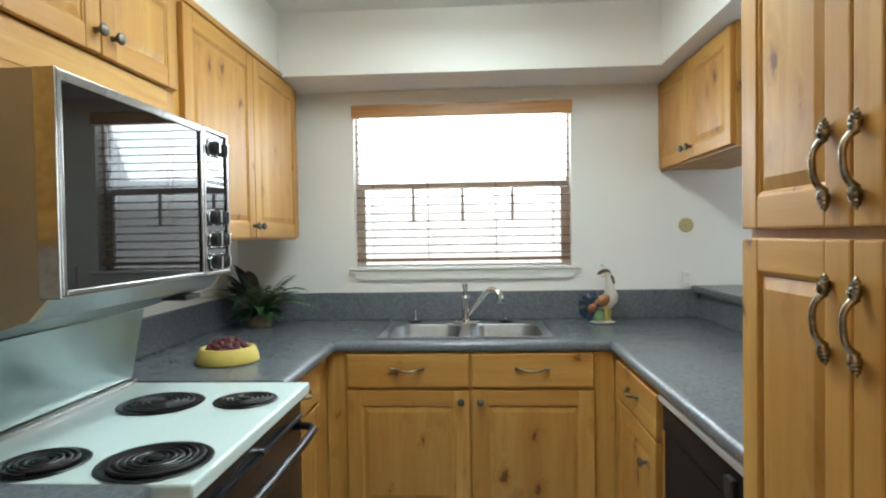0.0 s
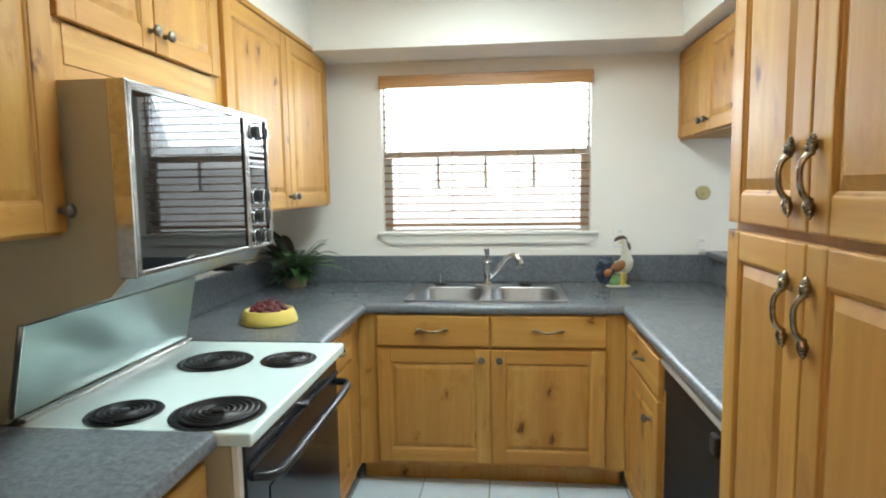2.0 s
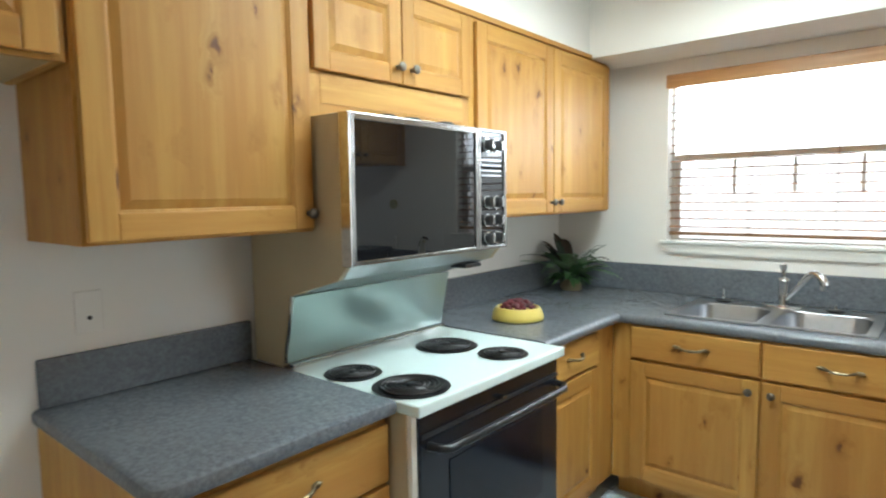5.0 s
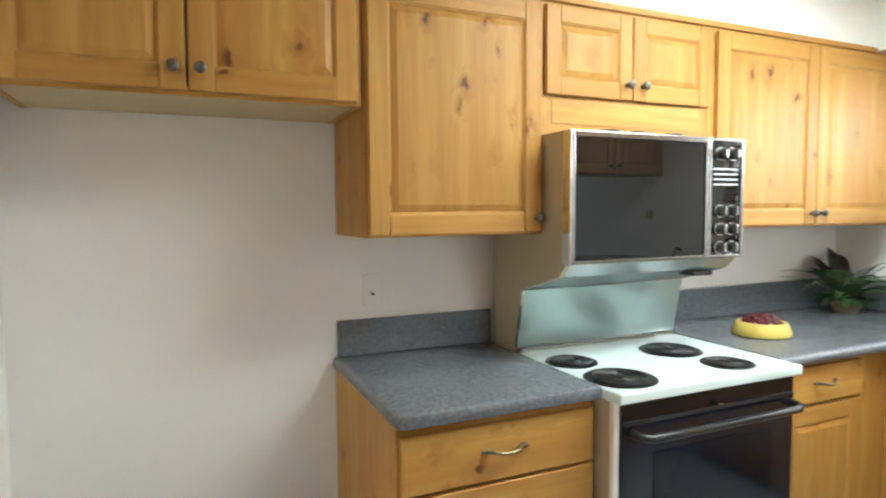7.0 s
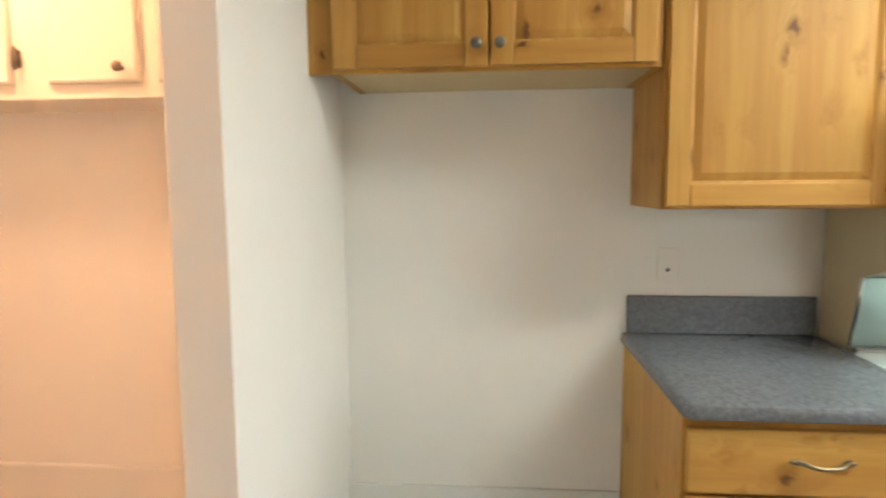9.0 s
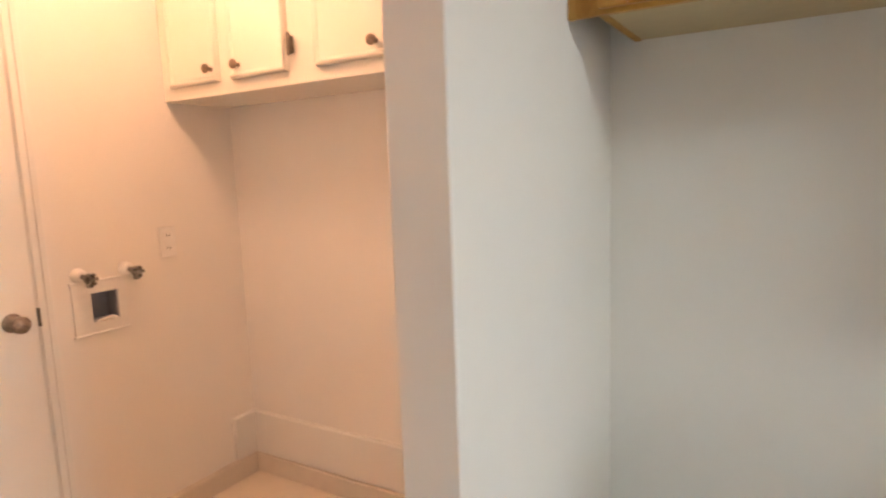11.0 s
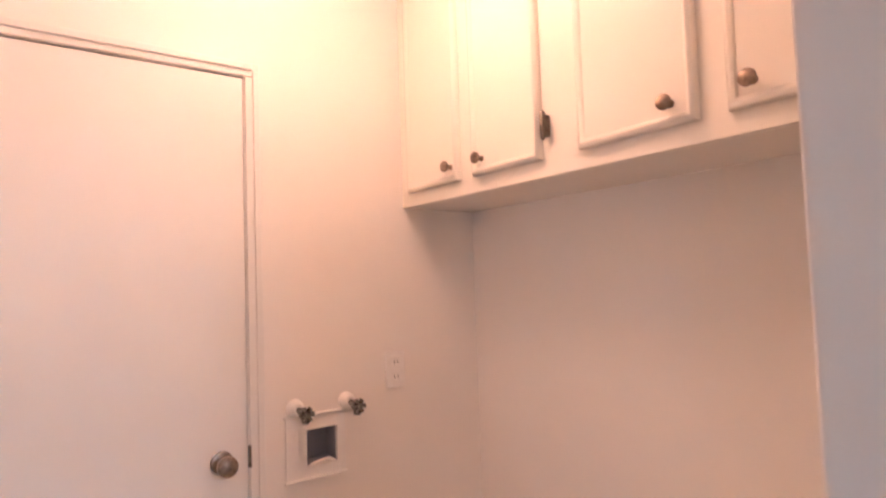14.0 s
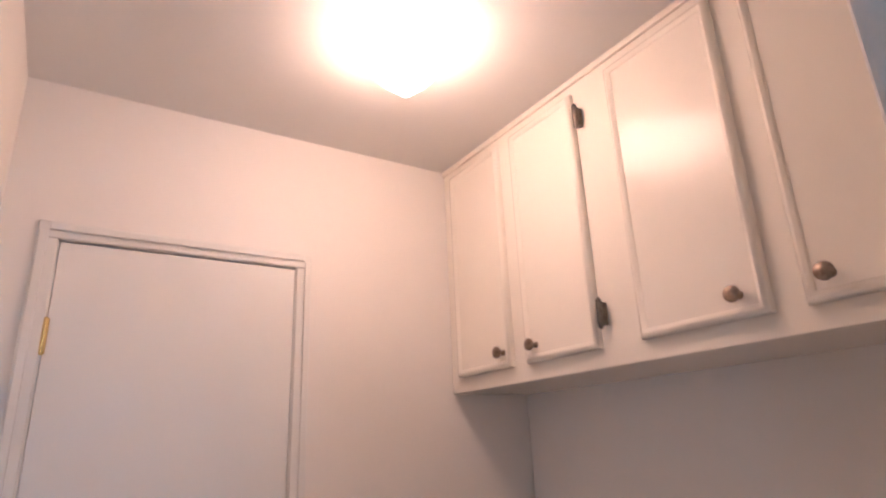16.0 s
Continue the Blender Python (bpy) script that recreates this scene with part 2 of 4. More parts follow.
def tube(bm, pts, radii, seg=10, flat=1.0):
    """A tube along points; flat squeezes its section sideways."""
    pts = [Vector(p) for p in pts]
    loops, side = [], None
    for i, p in enumerate(pts):
        d = (pts[min(i + 1, len(pts) - 1)] - pts[max(i - 1, 0)]).normalized()
        if side is None:
            side = d.orthogonal().normalized()
        side = (side - d * side.dot(d)).normalized()
        up = d.cross(side)
        r = radii[i] if isinstance(radii, (list, tuple)) else radii
        loops.append([p + side * (r * math.cos(2 * math.pi * j / seg)) + up * (r * flat * math.sin(2 * math.pi * j / seg)) for j in range(seg)])
    return rings(bm, loops)


def prism(bm, outline, axis, a, b):
    """A flat outline of (p, q) points pushed along axis 0, 1 or 2 from a to b."""
    def at(p, q, s):
        c = [p, q]
        c.insert(axis, s)
        return c
    return rings(bm, [[at(p, q, s) for p, q in outline] for s in (a, b)])


class Face:
    """A cabinet front: u runs along it, v is height, n comes out of it."""

    def __init__(self, origin, u, n):
        self.m = Matrix.Translation(origin) @ Matrix((Vector(u), Vector(n), Vector((0, 0, 1)))).transposed().to_4x4()
        self.u, self.n = Vector(u), Vector(n)
        self.grain = PINE_X if abs(self.u.x) > 0.5 else PINE_Y

    def at(self, u, v, n=0.0):
        return self.m @ Vector((u, n, v))

    def box(self, u0, u1, v0, v1, n0, n1, bevel=0.0, seg=2):
        bm = box(u0, u1, n0, n1, v0, v1, bevel=bevel, seg=seg)
        bm.transform(self.m)
        return bm


def rect_rings(face, u0, u1, v0, v1, steps):
    """A panel from nested rectangles of (inset, out)."""
    bm = bmesh.new()
    loops = [[face.at(u0 + i, v0 + i, n), face.at(u1 - i, v0 + i, n), face.at(u1 - i, v1 - i, n), face.at(u0 + i, v1 - i, n)] for i, n in steps]
    return rings(bm, loops)


def knob(face, u, v, n, parent, material=None, size=1.0, label=""):
    bm = bmesh.new()
    s = size
    lathe(bm, face.at(u, v, n), face.n, [(0.008 * s, 0), (0.0065 * s, 0.004), (0.006 * s, 0.012 * s), (0.012 * s, 0.017 * s), (0.0155 * s, 0.022 * s), (0.0150 * s, 0.027 * s), (0.010 * s, 0.031 * s), (0.003 * s, 0.0325 * s)], 16)
    return part("knob", bm, material or PEWTER, parent, label, smooth=True)


def pull(face, u, v, n, parent, width=0.095, upright=False):
    """A bowed pull: an S-curved grip that runs out into a ridged leaf at either end."""
    bm = bmesh.new()
    h = width / 2
    thick = 0.0048 if upright else 0.0052
    pts, rad = [], []
    for i in range(17):
        a = -1 + 2 * i / 16
        out = 0.007 + (0.017 if upright else 0.021) * (1 - abs(a) ** 3.0)
        sag = -0.006 * (1 - a * a) if not upright else 0.0
        sway = 0.0012 * math.sin(math.pi * a) if upright else 0.0
        pts.append(face.at(u + sway, v + a * h, n + out) if upright else face.at(u + a * h, v + sag, n + out))
        rad.append(thick + 0.0016 * abs(a) ** 6)
    tube(bm, pts, rad, 10)
    leaf = [(0.0052, -0.006), (0.0078, 0.000), (0.0102, 0.006), (0.0092, 0.0085), (0.0104, 0.012), (0.0080, 0.0145), (0.0088, 0.018), (0.0060, 0.0205), (0.0064, 0.024), (0.0030, 0.027), (0.0012, 0.031)]
    size = 0.90 if upright else 0.80
    for s in (-1, 1):
        c = face.at(u, v + s * h, n + 0.0065) if upright else face.at(u + s * h, v, n + 0.0045)
        d = Vector((0, 0, 1)) * s if upright else face.u * s
        tube(bm, [c + d * (t * size) + face.n * (0.004 * size * (1 - t / 0.031)) for _, t in leaf], [r * size for r, _ in leaf], 10)
    return part("pull_handle", bm, BRASS if upright else PULL_BRASS, parent, "aged brass bail handle", smooth=True)


def panel_door(face, u0, u1, v0, v1, n, parent, rail=0.062, knob_at=None, name="door", thick=0.020):
    """A raised-panel door: panel, two stiles, two rails and its knob."""
    r = rail
    panel = rect_rings(face, u0 + r - 0.008, u1 - r + 0.008, v0 + r - 0.008, v1 - r + 0.008,
                       [(0, n + 0.002), (0, n + 0.0105), (0.012, n + 0.0105), (0.036, n + 0.0185), (0.038, n + 0.0185)])
    door = part(name, panel, PINE_PANEL, parent)
    t = n + thick
    for a, b, s in ((u0, u0 + r, 1), (u1 - r, u1, -1)):
        bm = face.box(a, b, v0, v1, n, t, 0.004)
        part("stile", bm, PINE_Z, door)
    for a, b in ((v0, v0 + r), (v1 - r, v1)):
        bm = face.box(u0 + r + 0.0005, u1 - r - 0.0005, a, b, n, t - 0.0004, 0.004)
        part("rail", bm, face.grain, door)
    # sticking: the rounded inner edge of the frame
    bead = bmesh.new()
    i, j = r - 0.0005, r + 0.0075
    loops = [[face.at(u0 + k, v0 + k, o), face.at(u1 - k, v0 + k, o), face.at(u1 - k, v1 - k, o), face.at(u0 + k, v1 - k, o)] for k, o in ((i, t - 0.0035), (r + 0.004, t - 0.005), (j, n + 0.0108))]
    rings(bead, loops, cap=(False, False))
    part("moulding", bead, PINE_Z, door)
    if knob_at:
        knob(face, knob_at[0], knob_at[1], t, door, label="dark pewter knob")
    return door


def drawer_front(face, u0, u1, v0, v1, n, parent, handle=True, width=0.1):
    bm = face.box(u0, u1, v0, v1, n, n + 0.020, 0.006, 3)
    front = part("drawer_front", bm, DRAWER_X if abs(face.u.x) > 0.5 else DRAWER_Y, parent)
    if handle:
        pull(face, (u0 + u1) / 2, (v0 + v1) / 2 + 0.008, n + 0.020, front, width)
    return front

# ---- structure ----
W = 4.24          # inner face of the window wall
KC, LC = 2.36, 2.43   # kitchen and laundry ceilings
WIN = (0.640, 1.780, 1.135, 1.985)

solid("floor_base", box(-0.4, 4.6, -1.5, 4.5, -0.20, -0.012), GROUT, "grey grouted subfloor under the tiles", "floor")
solid("wall_left", box(-0.17, 0.0, 0.565, W, 0, KC), WALL, "off-white painted kitchen wall behind the range", "wall")
bm = bmesh.new()
block(bm, -0.17, WIN[0], W, W + 0.14, 0, KC + 0.2)
block(bm, WIN[1], 4.4, W, W + 0.14, 0, KC + 0.2)
block(bm, WIN[0], WIN[1], W, W + 0.14, 0, WIN[2])
block(bm, WIN[0], WIN[1], W, W + 0.14, WIN[3], KC + 0.2)
solid("wall_window", bm, WALL, "off-white painted wall with the sink window", "wall")
solid("wall_stub", box(-0.075, 0.922, 0.447, 0.565, 0, LC + 0.1, bevel=0.006, seg=3), WALL, "short painted wall between kitchen and laundry", "wall")
solid("wall_laundry_left", box(-0.32, -0.075, -1.095, 0.565, 0, LC), WALL, "painted laundry wall under the cabinets", "wall")
bm = bmesh.new()
xs, zs = (-0.32, 0.5025, 0.6005, 0.770, 1.371, 1.60), (0, 0.8525, 0.9585, 2.003, LC)
grid = {(a, b, y): bm.verts.new((x, y, z)) for a, x in enumerate(xs) for b, z in enumerate(zs) for y in (-1.215, -1.095)}
solid_cells = {(a, b) for a in range(5) for b in range(4)} - {(1, 1), (3, 0), (3, 1), (3, 2)}
for a, b in solid_cells:
    for y in (-1.215, -1.095):
        bm.faces.new([grid[k] for k in ((a, b, y), (a + 1, b, y), (a + 1, b + 1, y), (a, b + 1, y))])
    for da, db, p, q in ((-1, 0, (0, 0), (0, 1)), (1, 0, (1, 0), (1, 1)), (0, -1, (0, 0), (1, 0)), (0, 1, (0, 1), (1, 1))):
        if (a + da, b + db) not in solid_cells:
            bm.faces.new([grid[k] for k in ((a + p[0], b + p[1], -1.215), (a + q[0], b + q[1], -1.215), (a + q[0], b + q[1], -1.095), (a + p[0], b + p[1], -1.095))])
for v in [v for v in bm.verts if not v.link_faces]:
    bm.verts.remove(v)
solid("wall_laundry_back", bm, WALL, "painted laundry wall with door and water valves", "wall")
solid("wall_behind_door", box(0.5, 1.6, -1.40, -1.30, 0, LC), WALL, "plain wall closing the space behind the laundry door", "wall")
solid("wall_laundry_right", box(1.497, 1.60, -1.095, 0.10, 0, LC), WALL, "painted laundry side wall", "wall")
# unseen wall, added to keep dining-side light out of the laundry
bm = bmesh.new()
block(bm, 1.60, 1.86, 0.0, 0.10, 0, LC)
block(bm, 1.76, 1.86, 0.10, 0.565, 0, LC)
block(bm, 1.86, 4.4, 0.447, 0.565, 0, LC)
solid("wall_south", bm, WALL, "unseen plain wall added to close the dining side", "wall")
# unseen closing wall; its opening is assumed and placed for the dining fill
bm = bmesh.new()
block(bm, 4.4, 4.52, 0.40, 2.50, 0, KC + 0.2)
block(bm, 4.4, 4.52, 3.80, W + 0.14, 0, KC + 0.2)
block(bm, 4.4, 4.52, 2.50, 3.80, 0, 0.80)
block(bm, 4.4, 4.52, 2.50, 3.80, 2.1, KC + 0.2)
solid("wall_right", bm, WALL, "unseen plain wall of the dining side with an added light opening", "wall")
solid("ceiling", box(-0.17, 4.4, 0.565, W, KC, KC + 0.12), CEILING, "white textured kitchen ceiling", "ceiling")
solid("ceiling_laundry", box(-0.32, 1.86, -1.40, 0.565, LC, LC + 0.12), CEILING, "white laundry ceiling", "ceiling")
solid("wall_header", box(0.922, 1.76, 0.447, 0.565, KC + 0.002, LC), WALL, "painted drop between the two ceilings", "wall")
# soffits above the cabinets and the window
SB = 2.062
bm = bmesh.new()
block(bm, 0.0, 0.362, 0.5655, W, SB, KC)
block(bm, 0.362, 2.14, 3.90, W, SB, KC)
block(bm, 2.14, 2.60, 1.55, W, SB, KC)
solid("soffit", bm, WALL, "painted drywall soffit running round above the cabinets", "soffit")
solid("trim_soffit", box(0.362, 0.378, 0.567, 3.90, SB - 0.006, SB + 0.016, bevel=0.003), PINE_Y, "thin pine strip under the soffit", "trim")
# half wall with bar ledge behind the sink run
solid("wall_half", box(2.44, 2.56, 2.25, W, 0, 0.985), WALL, "painted half wall carrying the bar ledge", "wall")
# boards along the floor
solid("baseboard", box(0.0, 0.016, 0.566, 1.52, 0, 0.285, bevel=0.003), TRIM, "white painted board at the foot of the alcove", "baseboard")
bm = bmesh.new()
block(bm, -0.075, -0.050, -1.070, 0.447, 0.088, 0.282, bevel=0.007)
block(bm, -0.075, 0.055, -1.095, -1.070, 0.088, 0.282, bevel=0.007)
solid("baseboard_laundry", bm, TRIM, "tall painted baseboard with a short return at the corner", "baseboard")
bm = bmesh.new()
block(bm, -0.075, -0.040, -1.060, 0.447, 0.0, 0.086, bevel=0.006)
block(bm, -0.075, 0.722, -1.095, -1.060, 0.0, 0.086, bevel=0.006)
solid("trim_laundry_shoe", bm, LAUNDRY_FLOOR, "tan vinyl cove strip at the laundry floor", "trim")
solid("floor_laundry", box(-0.075, 1.76, -1.095, 0.54, -0.012, 0.0), LAUNDRY_FLOOR, "tan vinyl laundry floor", "floor")
solid("backdrop", box(-2.5, 5.5, 6.6, 6.65, -0.5, 5.0), SKY_GLOW, "bright overexposed yard beyond the window", "backdrop")

# ---- kitchen cabinets ----
LEFT = Face((0, 0, 0), (0, 1, 0), (1, 0, 0))
SINK = Face((0, W, 0), (1, 0, 0), (0, -1, 0))
RIGHT = Face((2.44, 0, 0), (0, 1, 0), (-1, 0, 0))
UF = 0.366    # front of the wall cabinets' frames
BF = 0.645    # front of the base cabinets' frames


def wall_cabinet(y0, y1, z0, z1, label, name="wall_cabinet", top=SB):
    cab = thing(name, (0, (y0 + y1) / 2, z0), label, "cabinet", "pine wall cabinets")
    for a, b in ((y0, y0 + 0.018), (y1 - 0.018, y1)):
        part("side_panel", box(0.001, UF - 0.0185, a, b, z0, z1), PINE_Z, cab)
    part("bottom_panel", box(0.001, UF - 0.0185, y0 + 0.0185, y1 - 0.0185, z0 + 0.003, z0 + 0.019), RAW_PINE, cab, "pale unfinished underside")
    part("top_panel", box(0.001, UF - 0.0185, y0 + 0.0185, y1 - 0.0185, z1 - 0.018, z1), PINE_Y, cab)
    part("back_panel", box(0.001, 0.008, y0 + 0.0185, y1 - 0.0185, z0 + 0.0195, z1 - 0.0185), PINE_Z, cab)
    for a, b in ((y0, y0 + 0.04), (y1 - 0.04, y1)):
        part("frame_stile", box(UF - 0.018, UF, a, b, z0, z1, bevel=0.0015), PINE_Z, cab)
    for a, b in ((z0, z0 + 0.04), (z1 - 0.04, z1)):
        part("frame_rail", box(UF - 0.018, UF - 0.0004, y0 + 0.04, y1 - 0.04, a, b, bevel=0.0015), PINE_Y, cab)
    return cab


cab = wall_cabinet(0.632, 1.535, 1.672, SB, "knotty pine two-door cabinet above the empty fridge alcove")
panel_door(LEFT, 0.640, 1.068, 1.682, SB - 0.02, UF, cab, knob_at=(1.037, 1.738))
panel_door(LEFT, 1.074, 1.518, 1.682, SB - 0.02, UF, cab, knob_at=(1.101, 1.738))
part("filler_strip", box(UF - 0.016, UF - 0.003, 0.5655, 0.6315, 1.672, SB), PINE_Z, cab)

cab = wall_cabinet(1.541, 2.146, 1.290, SB, "tall single-door knotty pine wall cabinet beside the microwave")
panel_door(LEFT, 1.549, 2.138, 1.298, SB - 0.02, UF, cab, knob_at=(2.118, 1.343))

cab = wall_cabinet(2.148, 2.890, 1.6195, SB, "low two-door pine cabinet above the microwave")
panel_door(LEFT, 2.156, 2.512, 1.752, SB - 0.02, UF, cab, rail=0.055, knob_at=(2.490, 1.803))
panel_door(LEFT, 2.518, 2.884, 1.752, SB - 0.02, UF, cab, rail=0.055, knob_at=(2.558, 1.803))
part("filler_panel", box(UF - 0.017, UF + 0.002, 2.188, 2.850, 1.6600, 1.748), PINE_Y, cab)

cab = wall_cabinet(2.892, 4.105, 1.292, SB, "knotty pine two-door wall cabinet in the window corner")
panel_door(LEFT, 2.925, 3.500, 1.301, SB - 0.02, UF, cab, knob_at=(3.475, 1.350))
panel_door(LEFT, 3.506, 4.085, 1.301, SB - 0.02, UF, cab, knob_at=(3.534, 1.350))
part("filler_strip", box(0.001, UF - 0.10, 4.1055, 4.2385, 1.292, SB), PINE_Z, cab)

# cabinet hanging above the bar ledge
RUF = 0.205
cab = thing("hanging_cabinet", (2.44, 3.76, 1.60), "knotty pine cabinet hung from the soffit above the bar", "cabinet", "pine wall cabinets")
bm = bmesh.new()
block(bm, 2.253, 2.58, 3.33, 4.238, 1.615, SB - 0.001)
part("carcass", bm, PINE_Z, cab)
part("face_frame", box(2.235, 2.2525, 3.33, 4.238, 1.605, SB - 0.001, bevel=0.002), PINE_Z, cab)
panel_door(RIGHT, 3.342, 3.776, 1.616, SB - 0.014, RUF, cab, rail=0.055, knob_at=(3.742, 1.665))
panel_door(RIGHT, 3.782, 4.205, 1.616, SB - 0.014, RUF, cab, rail=0.055, knob_at=(3.812, 1.665))


def base_cabinet(face, u0, u1, label, BF=BF, z1=0.813, inner=0.813):
    c = face.at((u0 + u1) / 2, 0, 0.3)
    cab = thing("base_cabinet", (c.x, c.y, 0), label, "cabinet", "pine base cabinets")
    bm = face.box(u0, u1, 0.10, inner, 0.002, BF - 0.02)
    part("carcass", bm, PINE_Z, cab)
    part("toe_kick", face.box(u0, u1, 0, 0.0995, 0.01, BF - 0.075), PINE_Z, cab)
    part("face_frame", face.box(u0, u1, 0.10, z1, BF - 0.0195, BF, 0.0015), PINE_Z, cab)
    return cab


# drawer base at the end of the left run
cab = base_cabinet(LEFT, 1.530, 2.146, "pine drawer base at the open end of the counter")
drawer_front(LEFT, 1.538, 2.140, 0.633, 0.790, BF, cab)
drawer_front(LEFT, 1.538, 2.140, 0.385, 0.622, BF, cab)
drawer_front(LEFT, 1.538, 2.140, 0.120, 0.374, BF, cab)

cab = base_cabinet(LEFT, 2.918, 3.575, "pine base with drawer and door beside the range")
drawer_front(LEFT, 2.960, 3.395, 0.665, 0.800, BF, cab, width=0.09)
panel_door(LEFT, 2.960, 3.395, 0.124, 0.652, BF, cab)

cab = base_cabinet(SINK, 0.646, 1.8445, "knotty pine sink base with two doors and false drawers", 0.665, inner=0.64)
part("side_board", box(0.646, 0.70, 3.60, 4.238, 0.6405, 0.813), PINE_Z, cab)
part("side_board", box(1.79, 1.8445, 3.60, 4.238, 0.6405, 0.813), PINE_Z, cab)
drawer_front(SINK, 0.735, 1.247, 0.669, 0.808, 0.665, cab)
drawer_front(SINK, 1.257, 1.757, 0.669, 0.808, 0.665, cab)
panel_door(SINK, 0.735, 1.247, 0.124, 0.655, 0.665, cab, knob_at=(1.212, 0.612))
panel_door(SINK, 1.257, 1.757, 0.124, 0.655, 0.665, cab, knob_at=(1.292, 0.612))

RBF = 2.44 - 1.845
cab = thing("base_cabinet", (2.14, 3.2, 0), "pine base with drawer and door beside the dishwasher", "cabinet", "pine base cabinets")
part("carcass", box(1.866, 2.438, 2.935, 3.572, 0.10, 0.813), PINE_Z, cab)
part("toe_kick", box(1.93, 2.438, 2.935, 3.572, 0, 0.0995), PINE_Z, cab)
part("face_frame", box(1.845, 1.8655, 2.935, 3.572, 0.10, 0.813, bevel=0.0015), PINE_Z, cab)
drawer_front(RIGHT, 2.95, 3.465, 0.662, 0.800, RBF, cab, width=0.09)
panel_door(RIGHT, 2.95, 3.465, 0.124, 0.650, RBF, cab, knob_at=(3.045, 0.557))

# tall pantry
PF = 2.44 - 1.795
cab = thing("pantry_cabinet", (2.12, 1.9, 0), "tall four-door knotty pine pantry with aged brass pulls", "cabinet")
part("carcass", box(1.816, 2.44, 1.575, 2.240, 0.0, SB - 0.001), PINE_Z, cab)
part("face_frame", box(1.7955, 1.8155, 1.575, 2.240, 0.0, SB - 0.001, bevel=0.002), PINE_Z, cab)
for a, b, h in ((1.913, 2.232, 1.957), (1.583, 1.907, 1.888)):
    d = panel_door(RIGHT, a, b, 1.302, SB - 0.012, PF, cab, rail=0.058)
    pull(RIGHT, h, 1.388, PF + 0.020, d, 0.074, True)
    d = panel_door(RIGHT, a, b, 0.12, 1.286, PF, cab, rail=0.058)
    pull(RIGHT, h, 1.175, PF + 0.020, d, 0.074, True)

# ---- worktops ----
CT, CB = 0.857, 0.815
top = thing("worktop", (0.34, 1.84, CB), "short grey speckled laminate counter beside the range", "counter", "grey laminate counters")
bm = bmesh.new()


def slab_loop(inset, z, r=0.030):
    """Outline of the short slab, its open front corner rounded."""
    x1, y0, y1 = 0.689 - inset, 1.520 + inset, 2.147 - inset * 0.3
    arc = [(x1 - r + r * math.sin(radians(15 * i)), y0 + r - r * math.cos(radians(15 * i)), z) for i in range(7)]
    return [(0.003, y0, z)] + arc + [(x1, y1, z), (0.003, y1, z)]


rings(bm, [slab_loop(i, z) for i, z in ((0.012, CB), (0.003, CB + 0.005), (0.0, CB + 0.014), (0.0, CT - 0.014), (0.003, CT - 0.005), (0.010, CT - 0.001), (0.018, CT))])
part("slab", bm, LAMINATE, top, smooth=True)
part("backsplash", box(0.002, 0.022, 1.536, 2.146, CT + 0.0005, 0.985, bevel=0.004), LAMINATE, top)

top = thing("worktop", (1.2, 3.8, CB), "grey speckled laminate counter wrapping round the sink", "counter", "grey laminate counters")
SX0, SX1, SY0, SY1 = 0.875, 1.580, 3.644, 4.095
for x0, x1, y0, y1 in ((0.003, 0.660, 2.914, 4.238), (0.660, SX0, 3.580, 4.238), (SX1, 1.850, 3.580, 4.238), (SX0, SX1, 3.580, SY0), (SX0, SX1, SY1, 4.238), (1.850, 2.438, 2.245, 4.238)):
    part("slab", box(x0, x1, y0, y1, CB, CT), LAMINATE, top)


def nosing(a, b, out):
    """A rounded front edge between two points, bulging along out."""
    a, b, out = Vector(a), Vector(b), Vector(out)
    prof = [(0, 0), (0.018, -0.001), (0.026, -0.006), (0.030, -0.015), (0.030, -0.028), (0.026, -0.037), (0.016, -0.042), (0, -0.042)]
    bm = bmesh.new()
    rings(bm, [[p + out * s + Vector((0, 0, CT + h + 0.0004)) for s, h in prof] for p in (a, b)])
    return bm


part("nosing", nosing((0.660, 2.914, 0), (0.660, 3.552, 0), (1, 0, 0)), LAMINATE, top, smooth=True)
part("nosing", nosing((0.688, 3.580, 0), (1.822, 3.580, 0), (0, -1, 0)), LAMINATE, top, smooth=True)
part("nosing", nosing((1.850, 2.245, 0), (1.850, 3.552, 0), (-1, 0, 0)), LAMINATE, top, smooth=True)
for x0, x1 in ((0.6605, 0.6885), (1.8215, 1.8495)):
    part("corner_block", box(x0, x1, 3.5515, 3.5795, CT - 0.042, CT), LAMINATE, top)
part("backsplash", box(0.002, 0.022, 2.935, 4.216, CT + 0.0008, 1.003, bevel=0.004), LAMINATE, top)
part("backsplash", box(0.0, 2.425, 4.218, 4.239, CT + 0.0008, 1.003, bevel=0.004), LAMINATE, top)
part("backsplash", box(2.418, 2.4385, 2.25, 4.2175, CT + 0.0008, 0.985, bevel=0.004), LAMINATE, top)
tagged(part("bar_ledge", box(2.385, 2.66, 2.25, 4.239, 0.9865, 1.022, bevel=0.012, seg=3), LAMINATE), "grey laminate ledge capping the half wall", "ledge")

